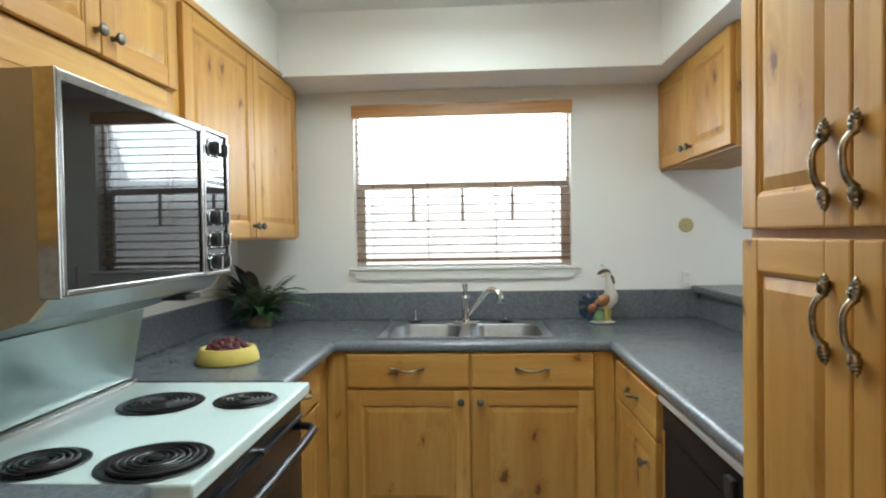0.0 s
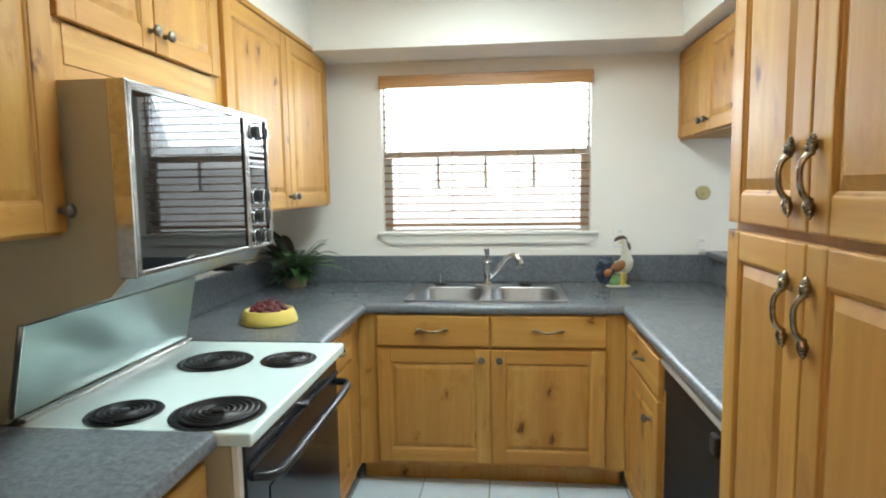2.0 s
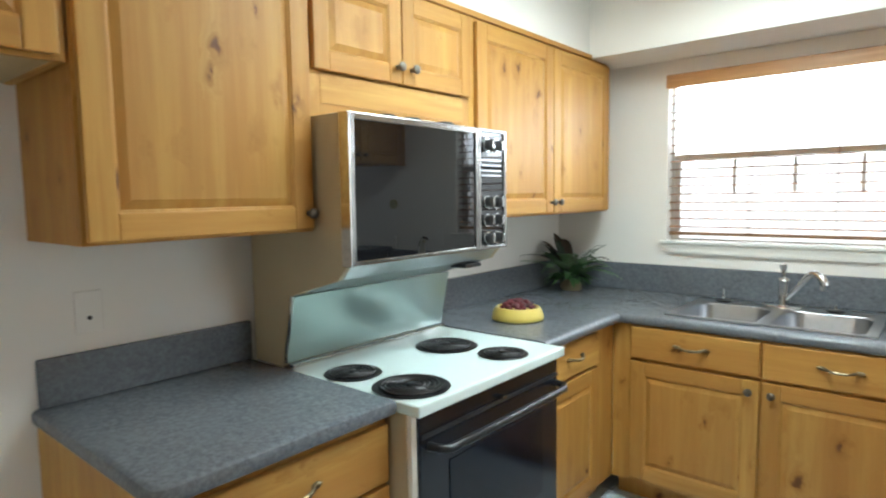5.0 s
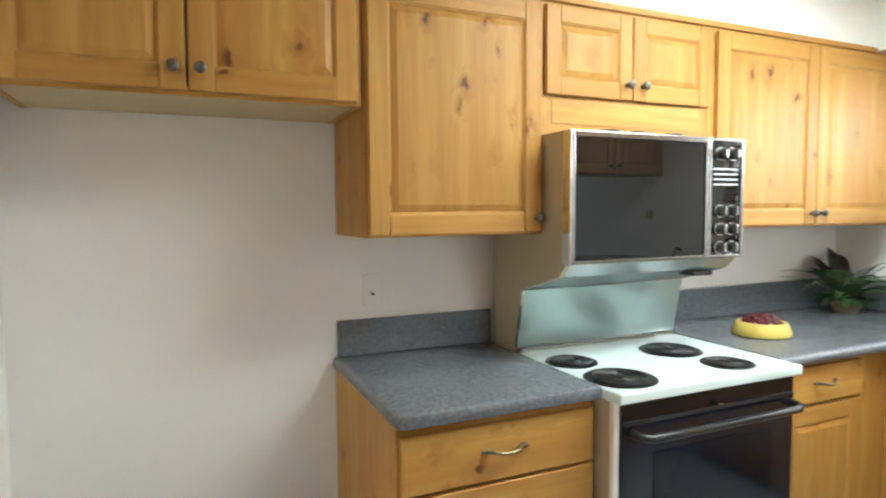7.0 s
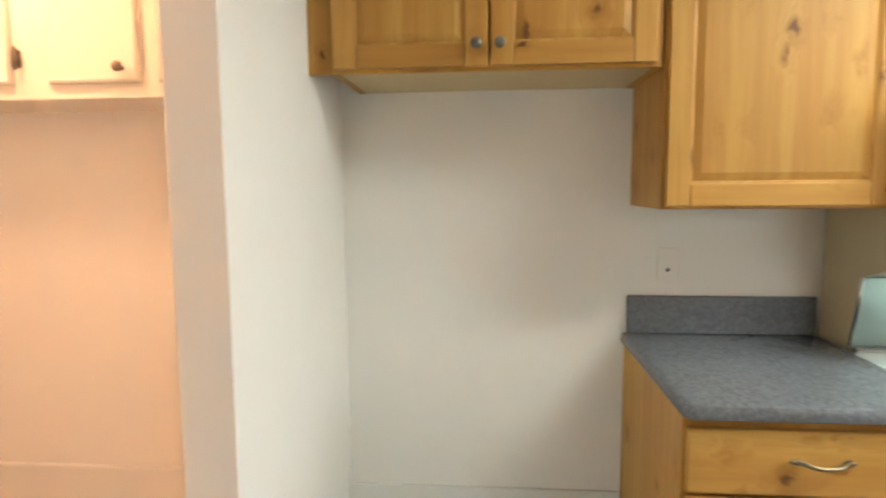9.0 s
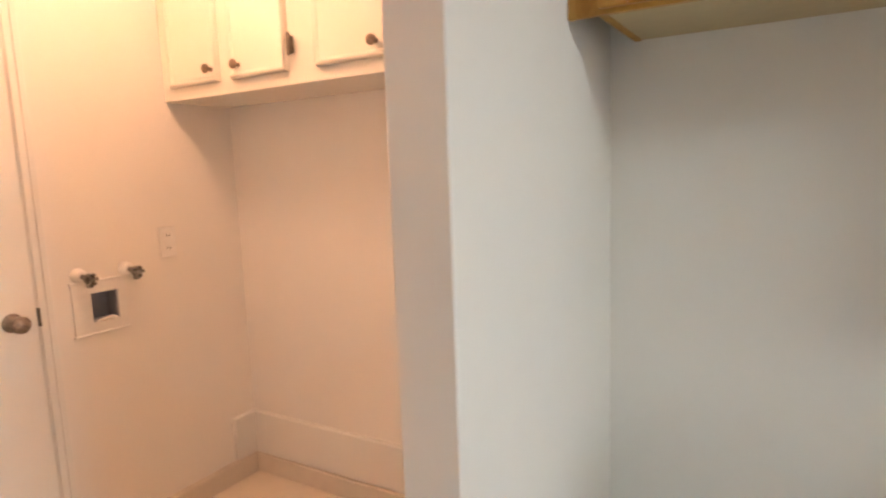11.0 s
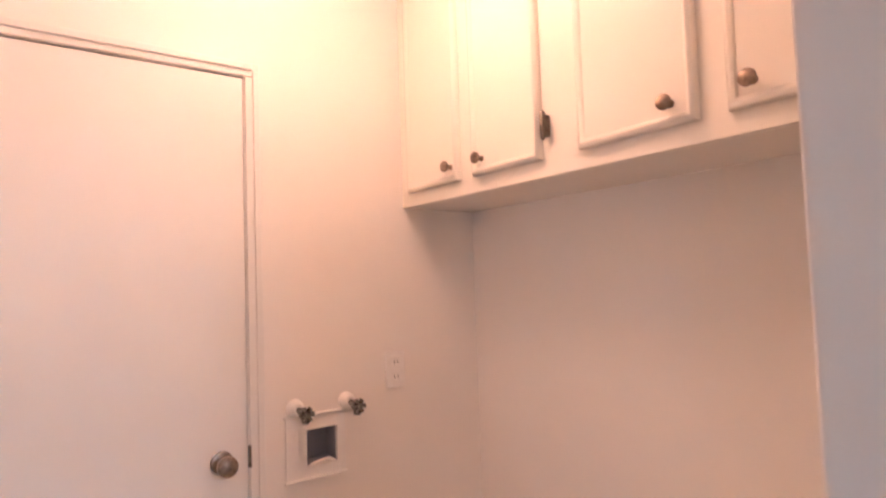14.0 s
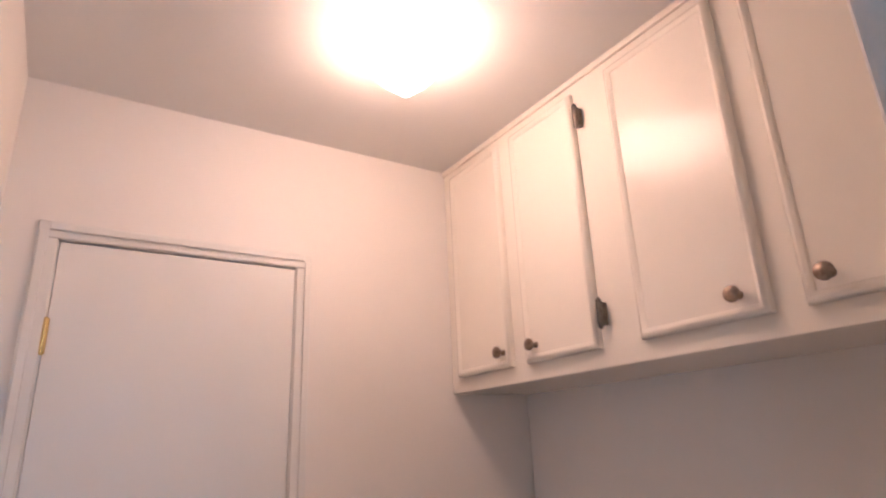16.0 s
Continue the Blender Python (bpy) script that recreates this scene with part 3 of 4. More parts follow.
# ---- range with its eye-level microwave hood ----
def burner(parent, x, y, r, z):
    pan = bmesh.new()
    lathe(pan, (x, y, z), (0, 0, 1), [(r * 1.0, 0.0), (r * 1.06, 0.0022), (r * 1.03, 0.0042), (r * 0.93, 0.003), (r * 0.88, 0.0012), (r * 0.3, 0.0008)], 40)
    p = part("burner", pan, PAN, parent, "black drip pan with spiral heating coil", smooth=True)
    coil = bmesh.new()
    turns, steps = (5.2, 150) if r > 0.095 else (4.2, 120)
    pts = []
    for i in range(steps + 1):
        t = i / steps
        a = 2 * math.pi * turns * t + x * 9
        rr = r * (0.20 + 0.68 * t)
        pts.append((x + rr * math.cos(a), y + rr * math.sin(a), z + 0.0062))
    tube(coil, pts, 0.0040 if r > 0.095 else 0.0037, 8)
    part("coil", coil, COIL, p, smooth=True)
    hub = bmesh.new()
    lathe(hub, (x, y, z + 0.001), (0, 0, 1), [(r * 0.15, 0), (r * 0.15, 0.009), (r * 0.12, 0.0105), (r * 0.02, 0.0105)], 16)
    part("hub", hub, COIL, p, smooth=True)


stove = thing("electric_range", (0.40, 2.54, 0), "white-topped electric coil range with black oven door", "range")
RY0, RY1, RZ = 2.150, 2.910, 0.854
part("body", box(0.03, 0.715, RY0 + 0.004, RY1 - 0.004, 0.02, 0.8195, bevel=0.004), BEIGE, stove)
bm = box(0.215, 0.766, RY0, RY1, 0.820, RZ, bevel=0.009, seg=4)
part("cooktop", bm, WHITE_ENAMEL, stove, "glossy white enamel cooktop")
for x, y, r in ((0.412, 2.242, 0.083), (0.638, 2.258, 0.105), (0.426, 2.668, 0.105), (0.648, 2.698, 0.081)):
    burner(stove, x, y, r, RZ + 0.0004)
part("rear_rail", box(0.206, 0.226, RY0 + 0.01, RY1 - 0.01, RZ + 0.0005, RZ + 0.014, bevel=0.004, seg=3), SIDE_CHROME, stove, "brushed steel strip behind the burners")
odoor = part("oven_door", box(0.7155, 0.738, RY0 + 0.028, RY1 - 0.006, 0.20, 0.810, bevel=0.006, seg=3), OVEN_BLACK, stove, "glossy black oven door")
part("window", box(0.7382, 0.7405, 2.30, 2.80, 0.36, 0.655, bevel=0.001), OVEN_GLASS, odoor, "smoked oven window")
part("trim_strip", box(0.7382, 0.744, RY0 + 0.035, RY1 - 0.010, 0.748, 0.760, bevel=0.002), BLACK_PLASTIC, odoor)
bm = bmesh.new()
pts = [(0.738, 2.215, 0.722), (0.775, 2.222, 0.722), (0.790, 2.245, 0.720)] + [(0.793, 2.245 + 0.61 * i / 6, 0.720) for i in range(1, 6)] + [(0.790, 2.862, 0.720), (0.775, 2.888, 0.722), (0.738, 2.895, 0.722)]
tube(bm, pts, 0.0125, 12)
part("handle", bm, BLACK, odoor, "glossy black bar handle", smooth=True)
part("latch", box(0.738, 0.760, 2.536, 2.556, 0.764, 0.774, bevel=0.003), TRIM_STEEL, odoor)
drw = part("storage_drawer", box(0.7155, 0.735, RY0 + 0.028, RY1 - 0.006, 0.05, 0.194, bevel=0.005), BLACK, stove)
part("side_strip", box(0.7155, 0.732, RY0 + 0.006, RY0 + 0.0265, 0.03, 0.8185, bevel=0.003), CREAM, stove)

hood = thing("microwave_hood", (0.27, 2.53, 1.20), "eye-level microwave with chrome-framed dark door above the range", "microwave")
MY0, MY1, MZ0, MZ1, MX = 2.152, 2.900, 1.196, 1.618, 0.510
part("body", box(0.034, MX, MY0 + 0.019, MY1 - 0.019, MZ0 + 0.004, MZ1 - 0.004), BEIGE, hood)
upper = [(0.246, 1.088), (0.462, 1.152), (0.500, MZ0 - 0.004), (MX, MZ0 + 0.001), (MX, MZ1), (0.034, MZ1)]
near_side = [(0.034, RZ + 0.003), (0.184, RZ + 0.003), (0.234, 1.087)] + upper
far_side = [(0.034, 1.080)] + upper
for outline, a, b in ((near_side, MY0, MY0 + 0.018), (far_side, MY1 - 0.018, MY1)):
    bm = bmesh.new()
    prism(bm, outline, 1, a, b)
    part("side_panel", bm, BEIGE, hood, "tan enamelled side panel")
# steel back and sloping underside
bm = bmesh.new()
prism(bm, [(0.204, RZ + 0.016), (0.250, 1.085), (0.240, 1.085), (0.194, RZ + 0.016)], 1, MY0 + 0.001, MY1 - 0.001)
guard = part("backguard", bm, BACKGUARD, hood, "pale reflective backguard")
bm = bmesh.new()
prism(bm, [(0.206, RZ + 0.016), (0.2525, 1.085), (0.240, 1.085), (0.194, RZ + 0.016)], 1, MY0 - 0.003, MY0 + 0.0008)
part("edge_strip", bm, SIDE_CHROME, guard, "thin chrome edge")
bm = bmesh.new()
prism(bm, [(0.251, 1.089), (0.463, 1.152), (0.503, MZ0), (0.490, MZ0 + 0.003), (0.245, 1.096)], 1, MY0 + 0.0185, MY1 - 0.0185)
part("underside", bm, STEEL, hood)
part("grease_filter", box(0.40, 0.47, 2.73, 2.82, 1.128, 1.142, bevel=0.002), BLACK_PLASTIC, hood)
# door
bm = bmesh.new()
prism(bm, [(MX + 0.0005, 2.166), (0.5310, 2.166), (0.5255, 2.714), (MX + 0.0005, 2.714)], 2, MZ0 + 0.014, MZ1 - 0.022)
mdoor = part("door", bm, DARK_GLASS, hood, "smoked reflective microwave door")
for a in ((2.153, 2.1655, MZ0 + 0.001, MZ1 - 0.001), (2.7145, 2.727, MZ0 + 0.001, MZ1 - 0.001), (2.7295, 2.742, MZ0 + 0.001, MZ1 - 0.001)):
    part("frame_side", box(MX + 0.0005, 0.532, a[0], a[1], a[2], a[3], bevel=0.003), TRIM_STEEL, mdoor, "satin chrome trim")
for z0, z1 in ((MZ0 + 0.001, MZ0 + 0.0135), (MZ1 - 0.0215, MZ1 - 0.001)):
    part("frame_rail", box(MX + 0.0005, 0.531, 2.1657, 2.7143, z0, z1, bevel=0.003), TRIM_STEEL, mdoor, "satin chrome trim")
part("name_bar", box(0.5278, 0.5296, 2.215, 2.262, 1.237, 1.2415), plain("red_print", (0.12, 0.03, 0.03), 0.6), mdoor)
part("frame_side", box(0.490, 0.5315, MY0 - 0.0055, MY0 - 0.0005, MZ0 - 0.002, MZ1, bevel=0.0015), SIDE_CHROME, mdoor, "polished chrome door edge")
panel = part("control_panel", box(MX + 0.0005, 0.524, 2.7435, 2.886, MZ0 + 0.012, MZ1 - 0.012, bevel=0.001), DARK_GLASS, hood, "black glass control panel")
part("panel_edge", box(MX + 0.0005, 0.530, 2.8865, MY1 - 0.0005, MZ0 + 0.001, MZ1 - 0.001, bevel=0.003), TRIM_STEEL, panel)
for z0, z1 in ((MZ0 + 0.001, MZ0 + 0.0115), (MZ1 - 0.0115, MZ1 - 0.001)):
    part("panel_edge", box(MX + 0.0005, 0.530, 2.7435, 2.886, z0, z1, bevel=0.002), TRIM_STEEL, panel)
for z in (1.452, 1.470, 1.488, 1.506):
    part("print_bar", box(0.524, 0.5246, 2.757, 2.873, z, z + 0.006), STEEL, panel)
for z in (1.562, 1.362, 1.298, 1.234):
    for y in (2.786, 2.842):
        bm = bmesh.new()
        lathe(bm, (0.5242, y, z), (1, 0, 0), [(0.0235, 0), (0.0235, 0.004), (0.0225, 0.0055)], 24)
        k = part("dial", bm, CHROME, panel, "chrome and black control dial", smooth=True)
        bm = bmesh.new()
        lathe(bm, (0.5298, y, z), (1, 0, 0), [(0.0205, 0), (0.0185, 0.016), (0.0165, 0.019), (0.002, 0.0195)], 24)
        part("dial_cap", bm, BLACK, k, smooth=True)
        part("dial_grip", box(0.5492, 0.556, y - 0.003, y + 0.003, z - 0.016, z + 0.016, bevel=0.002), CHROME, k)
for y in (2.352, 2.462, 2.625):
    bm = bmesh.new()
    lathe(bm, (0.465, y, MZ1 - 0.005), (0, 0, 1), [(0.036, 0), (0.036, 0.011), (0.029, 0.018), (0.004, 0.021)], 20)
    part("vent_cap", bm, BLACK_PLASTIC, hood, "black round vent cap", smooth=True)

# ---- dishwasher ----
dw = thing("dishwasher", (2.14, 2.62, 0), "black built-in dishwasher under the counter", "dishwasher")
part("body", box(1.872, 2.41, 2.300, 2.928, 0.10, 0.812), BLACK_PLASTIC, dw)
part("door", box(1.845, 1.8715, 2.302, 2.926, 0.135, 0.700, bevel=0.005), DW_BLACK, dw, "glossy black door")
cp = part("control_panel", box(1.838, 1.8715, 2.302, 2.926, 0.7035, 0.792, bevel=0.006), DW_BLACK, dw)
part("dial", box(1.822, 1.8375, 2.400, 2.440, 0.715, 0.765, bevel=0.005), BLACK_PLASTIC, cp)
part("steel_strip", box(1.826, 1.8715, 2.302, 2.926, 0.793, 0.812, bevel=0.003), plain("satin_strip", (0.60, 0.61, 0.62), 0.38, 0.5, vary=0.96), dw, "brushed steel strip")
part("kick_plate", box(1.90, 1.93, 2.302, 2.926, 0.0, 0.128), BLACK_PLASTIC, dw)
part("side_filler", box(1.847, 2.41, 2.2455, 2.298, 0.0, 0.812), PINE_Z, dw)

# ---- sink and window ----
def rounded(x0, x1, y0, y1, r, z, seg=6):
    out = []
    for cx, cy, a0 in ((x1 - r, y1 - r, 0), (x0 + r, y1 - r, 90), (x0 + r, y0 + r, 180), (x1 - r, y0 + r, 270)):
        for i in range(seg + 1):
            a = radians(a0 + 90 * i / seg)
            out.append((cx + r * math.cos(a), cy + r * math.sin(a), z))
    return out


sink = thing("kitchen_sink", (1.23, 3.88, CT), "double-bowl stainless steel sink set in the counter", "sink")
bm = bmesh.new()
RT = CT + 0.007
bowls = ((0.888, 1.205), (1.250, 1.568))
B0, B1 = 3.652, 4.020
for x0, x1, y0, y1 in ((0.852, 1.603, 3.634, B0), (0.852, 1.603, B1, 4.112), (0.852, 0.888, B0, B1), (1.205, 1.250, B0, B1), (1.568, 1.603, B0, B1)):
    block(bm, x0, x1, y0, y1, CT + 0.0005, RT, 0)
part("rim", bm, STEEL, sink)
for x0, x1 in bowls:
    bm = bmesh.new()
    loops = [rounded(x0, x1, B0, B1, 0.002, RT), rounded(x0 + 0.003, x1 - 0.003, B0 + 0.003, B1 - 0.003, 0.070, RT - 0.006)]
    loops += [rounded(x0 + 0.012, x1 - 0.012, B0 + 0.012, B1 - 0.012, 0.078, RT - 0.160), rounded(x0 + 0.03, x1 - 0.03, B0 + 0.03, B1 - 0.03, 0.075, RT - 0.185), rounded(x0 + 0.07, x1 - 0.07, B0 + 0.07, B1 - 0.07, 0.05, RT - 0.190)]
    rings(bm, loops, cap=(False, True))
    b = part("bowl", bm, STEEL, sink, smooth=True)
    bm = bmesh.new()
    lathe(bm, ((x0 + x1) / 2, (B0 + B1) / 2, RT - 0.1898), (0, 0, 1), [(0.042, 0), (0.040, 0.003), (0.030, 0.001), (0.004, 0.0015)], 20)
    part("drain", bm, CHROME, b, smooth=True)
tap = thing("faucet", (1.227, 4.068, RT), "chrome single-lever faucet with arched spout", "faucet")
bm = bmesh.new()
lathe(bm, (1.227, 4.068, RT), (0, 0, 1), [(0.034, 0), (0.033, 0.006), (0.024, 0.012), (0.021, 0.03), (0.020, 0.118), (0.022, 0.124), (0.017, 0.132), (0.008, 0.136)], 20)
part("body", bm, CHROME, tap, smooth=True)
bm = bmesh.new()
lathe(bm, (1.227, 4.068, RT + 0.134), (-0.06, 0.05, 1), [(0.009, 0), (0.0085, 0.018), (0.0125, 0.042), (0.016, 0.058), (0.011, 0.061)], 14)
part("lever", bm, CHROME, tap, smooth=True)
pts = [(1.234, 4.064, RT + 0.030), (1.262, 4.046, RT + 0.066), (1.290, 4.028, RT + 0.102), (1.312, 4.014, RT + 0.130)]
for i in range(11):
    a = radians(140 - 16 * i)
    s = 0.046 * (math.cos(a) + 0.78)
    pts.append((1.326 + s * 0.84, 4.004 - s * 0.54, RT + 0.122 + 0.046 * math.sin(a)))
bm = bmesh.new()
tube(bm, pts, [0.0090 + 0.0012 * min(i, 4) + 0.0004 * max(0, i - 4) for i in range(13)] + [0.0165, 0.0130], 14)
part("spout", bm, CHROME, tap, smooth=True)
bm = bmesh.new()
rings(bm, [rounded(1.152, 1.302, 4.040, 4.096, 0.027, RT + 0.0004), rounded(1.152, 1.302, 4.040, 4.096, 0.027, RT + 0.005), rounded(1.160, 1.294, 4.048, 4.088, 0.019, RT + 0.009)])
part("escutcheon", bm, CHROME, tap, smooth=True)
for x, y, h, lab, name in ((0.974, 4.075, 0.052, "black capped soap dispenser with thin chrome stem", "soap_dispenser"), (1.425, 4.070, 0.020, "low black strainer stopper with chrome peg", "sink_stopper")):
    fit = thing(name, (x, y, RT), lab, "sink fitting")
    bm = bmesh.new()
    lathe(bm, (x, y, RT + 0.0003), (0, 0, 1), [(0.030, 0), (0.034, 0.002), (0.034, 0.006), (0.027, 0.010), (0.012, 0.013), (0.006, 0.0135)], 24)
    part("cap", bm, BLACK_PLASTIC, fit, smooth=True)
    bm = bmesh.new()
    lathe(bm, (x, y, RT + 0.012), (0, 0, 1), [(0.006, 0), (0.005, h * 0.5), (0.0035, h - 0.004), (0.0045, h - 0.001), (0.001, h)], 12)
    part("stem", bm, CHROME, fit, smooth=True)

win = thing("window_1", (1.21, W + 0.10, WIN[2]), "double-hung white window above the sink", "window", kind="structure")
for a, b in ((WIN[0], WIN[0] + 0.014), (WIN[1] - 0.014, WIN[1])):
    part("window_frame", box(a, b, W + 0.065, W + 0.125, WIN[2], WIN[3], bevel=0.003), TRIM, win)
for a, b in ((WIN[2], WIN[2] + 0.012), (WIN[3] - 0.03, WIN[3])):
    part("window_frame", box(WIN[0] + 0.0145, WIN[1] - 0.0145, W + 0.066, W + 0.124, a, b, bevel=0.003), TRIM, win)
part("meeting_rail", box(WIN[0] + 0.0145, WIN[1] - 0.0145, W + 0.070, W + 0.120, 1.550, 1.584, bevel=0.003), TRIM, win)
for a, b in ((WIN[0] + 0.0145, WIN[0] + 0.046), (WIN[1] - 0.046, WIN[1] - 0.0145)):
    part("sash_stile", box(a, b, W + 0.068, W + 0.0915, WIN[2] + 0.0125, 1.5495, bevel=0.003), TRIM, win)
for x in (0.945, 1.212, 1.480):
    part("muntin", box(x - 0.008, x + 0.008, W + 0.084, W + 0.104, 1.372, 1.5495, bevel=0.002), TRIM, win)
for z0, z1 in ((WIN[2] + 0.0125, 1.549), (1.585, WIN[3] - 0.031)):
    pane = part("pane", box(WIN[0] + 0.0145, WIN[1] - 0.0145, W + 0.092, W + 0.096, z0, z1), WINDOW_GLASS, win)
    pane.visible_shadow = False
bm = box(0.612, 1.820, W - 0.030, W + 0.062, 1.119, 1.1345, bevel=0.005, seg=3)
part("sill", bm, TRIM, win)
bm = bmesh.new()
prism(bm, [(0.618, 1.1185), (1.814, 1.1185), (1.764, 1.066), (0.668, 1.066)], 1, W - 0.016, W - 0.001)
ap = part("apron", bm, TRIM, win)
bm = bmesh.new()
prism(bm, [(0.634, 1.1125), (1.798, 1.1125), (1.786, 1.100), (0.646, 1.100)], 1, W - 0.019, W - 0.0165)
prism(bm, [(0.661, 1.084), (1.771, 1.084), (1.759, 1.071), (0.673, 1.071)], 1, W - 0.019, W - 0.0165)
part("apron_bead", bm, TRIM, ap)

blind = thing("window_blind", (1.21, W + 0.03, 1.15), "wooden slatted blind lowered with open slats", "blind")
bm = box(0.640, 1.783, W - 0.040, W - 0.002, 1.918, 1.984, bevel=0.006, seg=3)
part("valance", bm, VALANCE, blind, "stained wood valance")
slat_mesh = None
z = 1.888
while z > 1.20:
    if slat_mesh is None:
        bm = bmesh.new()
        prof = [(-0.024, -0.0012), (-0.012, 0.0010), (0.0, 0.0018), (0.012, 0.0010), (0.024, -0.0012), (0.012, -0.0018), (0.0, -0.0010), (-0.012, -0.0018)]
        rings(bm, [[(x, W + 0.033 + a, z + b * 1.8 + a * 0.17) for a, b in prof] for x in (0.648, 1.772)])
        s = part("slat", bm, SLAT, blind)
        slat_mesh = (s.data, z)
    else:
        s = new("slat", slat_mesh[0])
        s.parent = blind
        s.location = (random.uniform(-0.002, 0.002), 0, z - slat_mesh[1])
        s.rotation_euler = (0, radians(random.uniform(-0.08, 0.08)), 0)
    z -= 0.0425
part("bottom_rail", box(0.648, 1.772, W + 0.012, W + 0.055, 1.163, 1.181, bevel=0.004), SLAT, blind)
for x in (0.735, 1.03, 1.39, 1.69):
    for dy in (0.006, 0.060):
        part("ladder_cord", box(x - 0.0012, x + 0.0012, W + dy, W + dy + 0.0016, 1.160, 1.905), SLAT, blind)
bm = bmesh.new()
tube(bm, [(0.690, W + 0.004, 1.90), (0.690, W + 0.003, 1.62)], 0.003, 6)
part("tilt_wand", bm, SLAT, blind)

from mathutils.bvhtree import BVHTree

# ---- things on the counter ----
def flat_leaf(base, az, up, length, width, droop, lift=0.0, curl=0.35):
    """One arching leaf with a folded midrib."""
    bm = bmesh.new()
    d = Vector((math.cos(az), math.sin(az), 0))
    side = Vector((-d.y, d.x, 0))
    rows = []
    for i in range(8):
        t = i / 7
        out = length * t * math.cos(up) * (1 + 0.15 * t)
        h = length * (t * math.sin(up) - droop * t * t)
        c = Vector(base) + d * out + Vector((0, 0, h + lift))
        w = width * (0.18 + math.sin(math.pi * min(1, t * 0.93 + 0.06)) ** 0.8) * (1 - t ** 6)
        rows.append([bm.verts.new(c + side * (w * s) + Vector((0, 0, -abs(s) * -w * curl))) for s in (-1, -0.5, 0, 0.5, 1)])
    for a, b in zip(rows, rows[1:]):
        for i in range(4):
            bm.faces.new((a[i], a[i + 1], b[i + 1], b[i]))
    got = bmesh.ops.solidify(bm, geom=list(bm.faces), thickness=0.0006)
    return bm


def leaf_green(name, dark, light):
    n = Nodes(name).set(Roughness=0.42)
    v = n.coords()
    c = n.mix(n.noise(v, 35, 3), dark, light)
    info = n.add("ObjectInfo")
    n.color(n.mix(info.outputs["Random"], c, n.mix(0.5, c, dark)))
    n.bsdf.inputs["Subsurface Weight"].default_value = 0.0
    return n.mat


LEAF = leaf_green("leaf_green", (0.075, 0.165, 0.055), (0.150, 0.285, 0.105))
LEAF_DARK = leaf_green("leaf_dark_green", (0.030, 0.058, 0.032), (0.060, 0.105, 0.052))
plant = thing("potted_plant", (0.195, 4.030, CT), "leafy green plant in a small woven beige pot", "plant")
PX, PY = 0.195, 4.030
bm = bmesh.new()
prof = [(0.046, 0.0)]
for i in range(6):
    prof += [(0.053 + 0.0013 * i, 0.003 + 0.009 * i), (0.0565 + 0.0013 * i, 0.0075 + 0.009 * i)]
prof += [(0.067, 0.058), (0.067, 0.064), (0.059, 0.064), (0.055, 0.052)]
lathe(bm, (PX, PY, CT), (0, 0, 1), prof, 28, cap=(True, True))
part("pot", bm, plain("woven_pot", (0.36, 0.29, 0.19), 0.7, grain=90, vary=0.5), plant, "ribbed beige woven pot", smooth=True)
random.seed(11)


def frond(base, az, up, length, droop, reach, lean=0.0):
    """A feathery arching frond: a rib with paired narrow leaflets."""
    bm = bmesh.new()
    d = Vector((math.cos(az), math.sin(az), 0))
    side = Vector((-d.y, d.x, 0))
    spine = []
    for i in range(13):
        t = i / 12
        spine.append(Vector(base) + d * (length * t * math.cos(up) * (1 + 0.2 * t)) + Vector((0, 0, length * (t * math.sin(up) - droop * t * t))))
    tube(bm, spine, [0.0022 - 0.0014 * i / 12 for i in range(13)], 5)
    for i in range(3, 13):
        t = i / 12
        w = reach * math.sin(math.pi * (0.12 + 0.83 * t)) ** 0.7
        along = (spine[i] - spine[i - 1]).normalized()
        for sgn in (-1, 1):
            a = spine[i]
            tip = a + side * (sgn * w * random.uniform(0.8, 1.1)) + along * (w * 0.85) + Vector((0, 0, -0.18 * w))
            mid = (a + tip) / 2 + Vector((0, 0, 0.06 * w))
            across = along * (0.0048 if i < 11 else 0.003)
            q = [bm.verts.new(p) for p in (a - across * 0.4, mid - across, tip, mid + across, a + across * 0.4)]
            bm.faces.new(q)
    return bm


LEAF_BROWN = leaf_green("leaf_bronze", (0.045, 0.034, 0.022), (0.095, 0.075, 0.045))
TOP = CT + 0.058
# tall dark leaves towards the corner, drooping over
for i in range(15):
    az = radians(random.uniform(135, 255))
    up = random.uniform(1.0, 1.36)
    d = Vector((math.cos(az), math.sin(az)))
    ln = min(random.uniform(0.29, 0.41), (PX - 0.03) / max(0.05, -d.x) / math.cos(up) * 0.9)
    part("leaf", flat_leaf((PX + d.x * 0.02, PY + d.y * 0.02, TOP), az, up, ln, random.uniform(0.020, 0.034), random.uniform(0.25, 0.55)), LEAF_DARK if i % 3 else LEAF_BROWN, plant)
# feathery fronds towards the window and the room
for i in range(23):
    az = radians(-135 + 200 * i / 22 + random.uniform(-8, 8))
    up = random.uniform(0.75, 1.30)
    d = Vector((math.cos(az), math.sin(az)))
    ln = min(random.uniform(0.30, 0.44), (4.20 - PY) / max(0.05, d.y) / math.cos(up) * 0.8)
    part("frond", frond((PX + d.x * 0.015, PY + d.y * 0.015, TOP), az, up, ln, random.uniform(0.35, 0.7), random.uniform(0.026, 0.046)), (LEAF, LEAF_BROWN, LEAF, LEAF_DARK)[i % 4], plant)
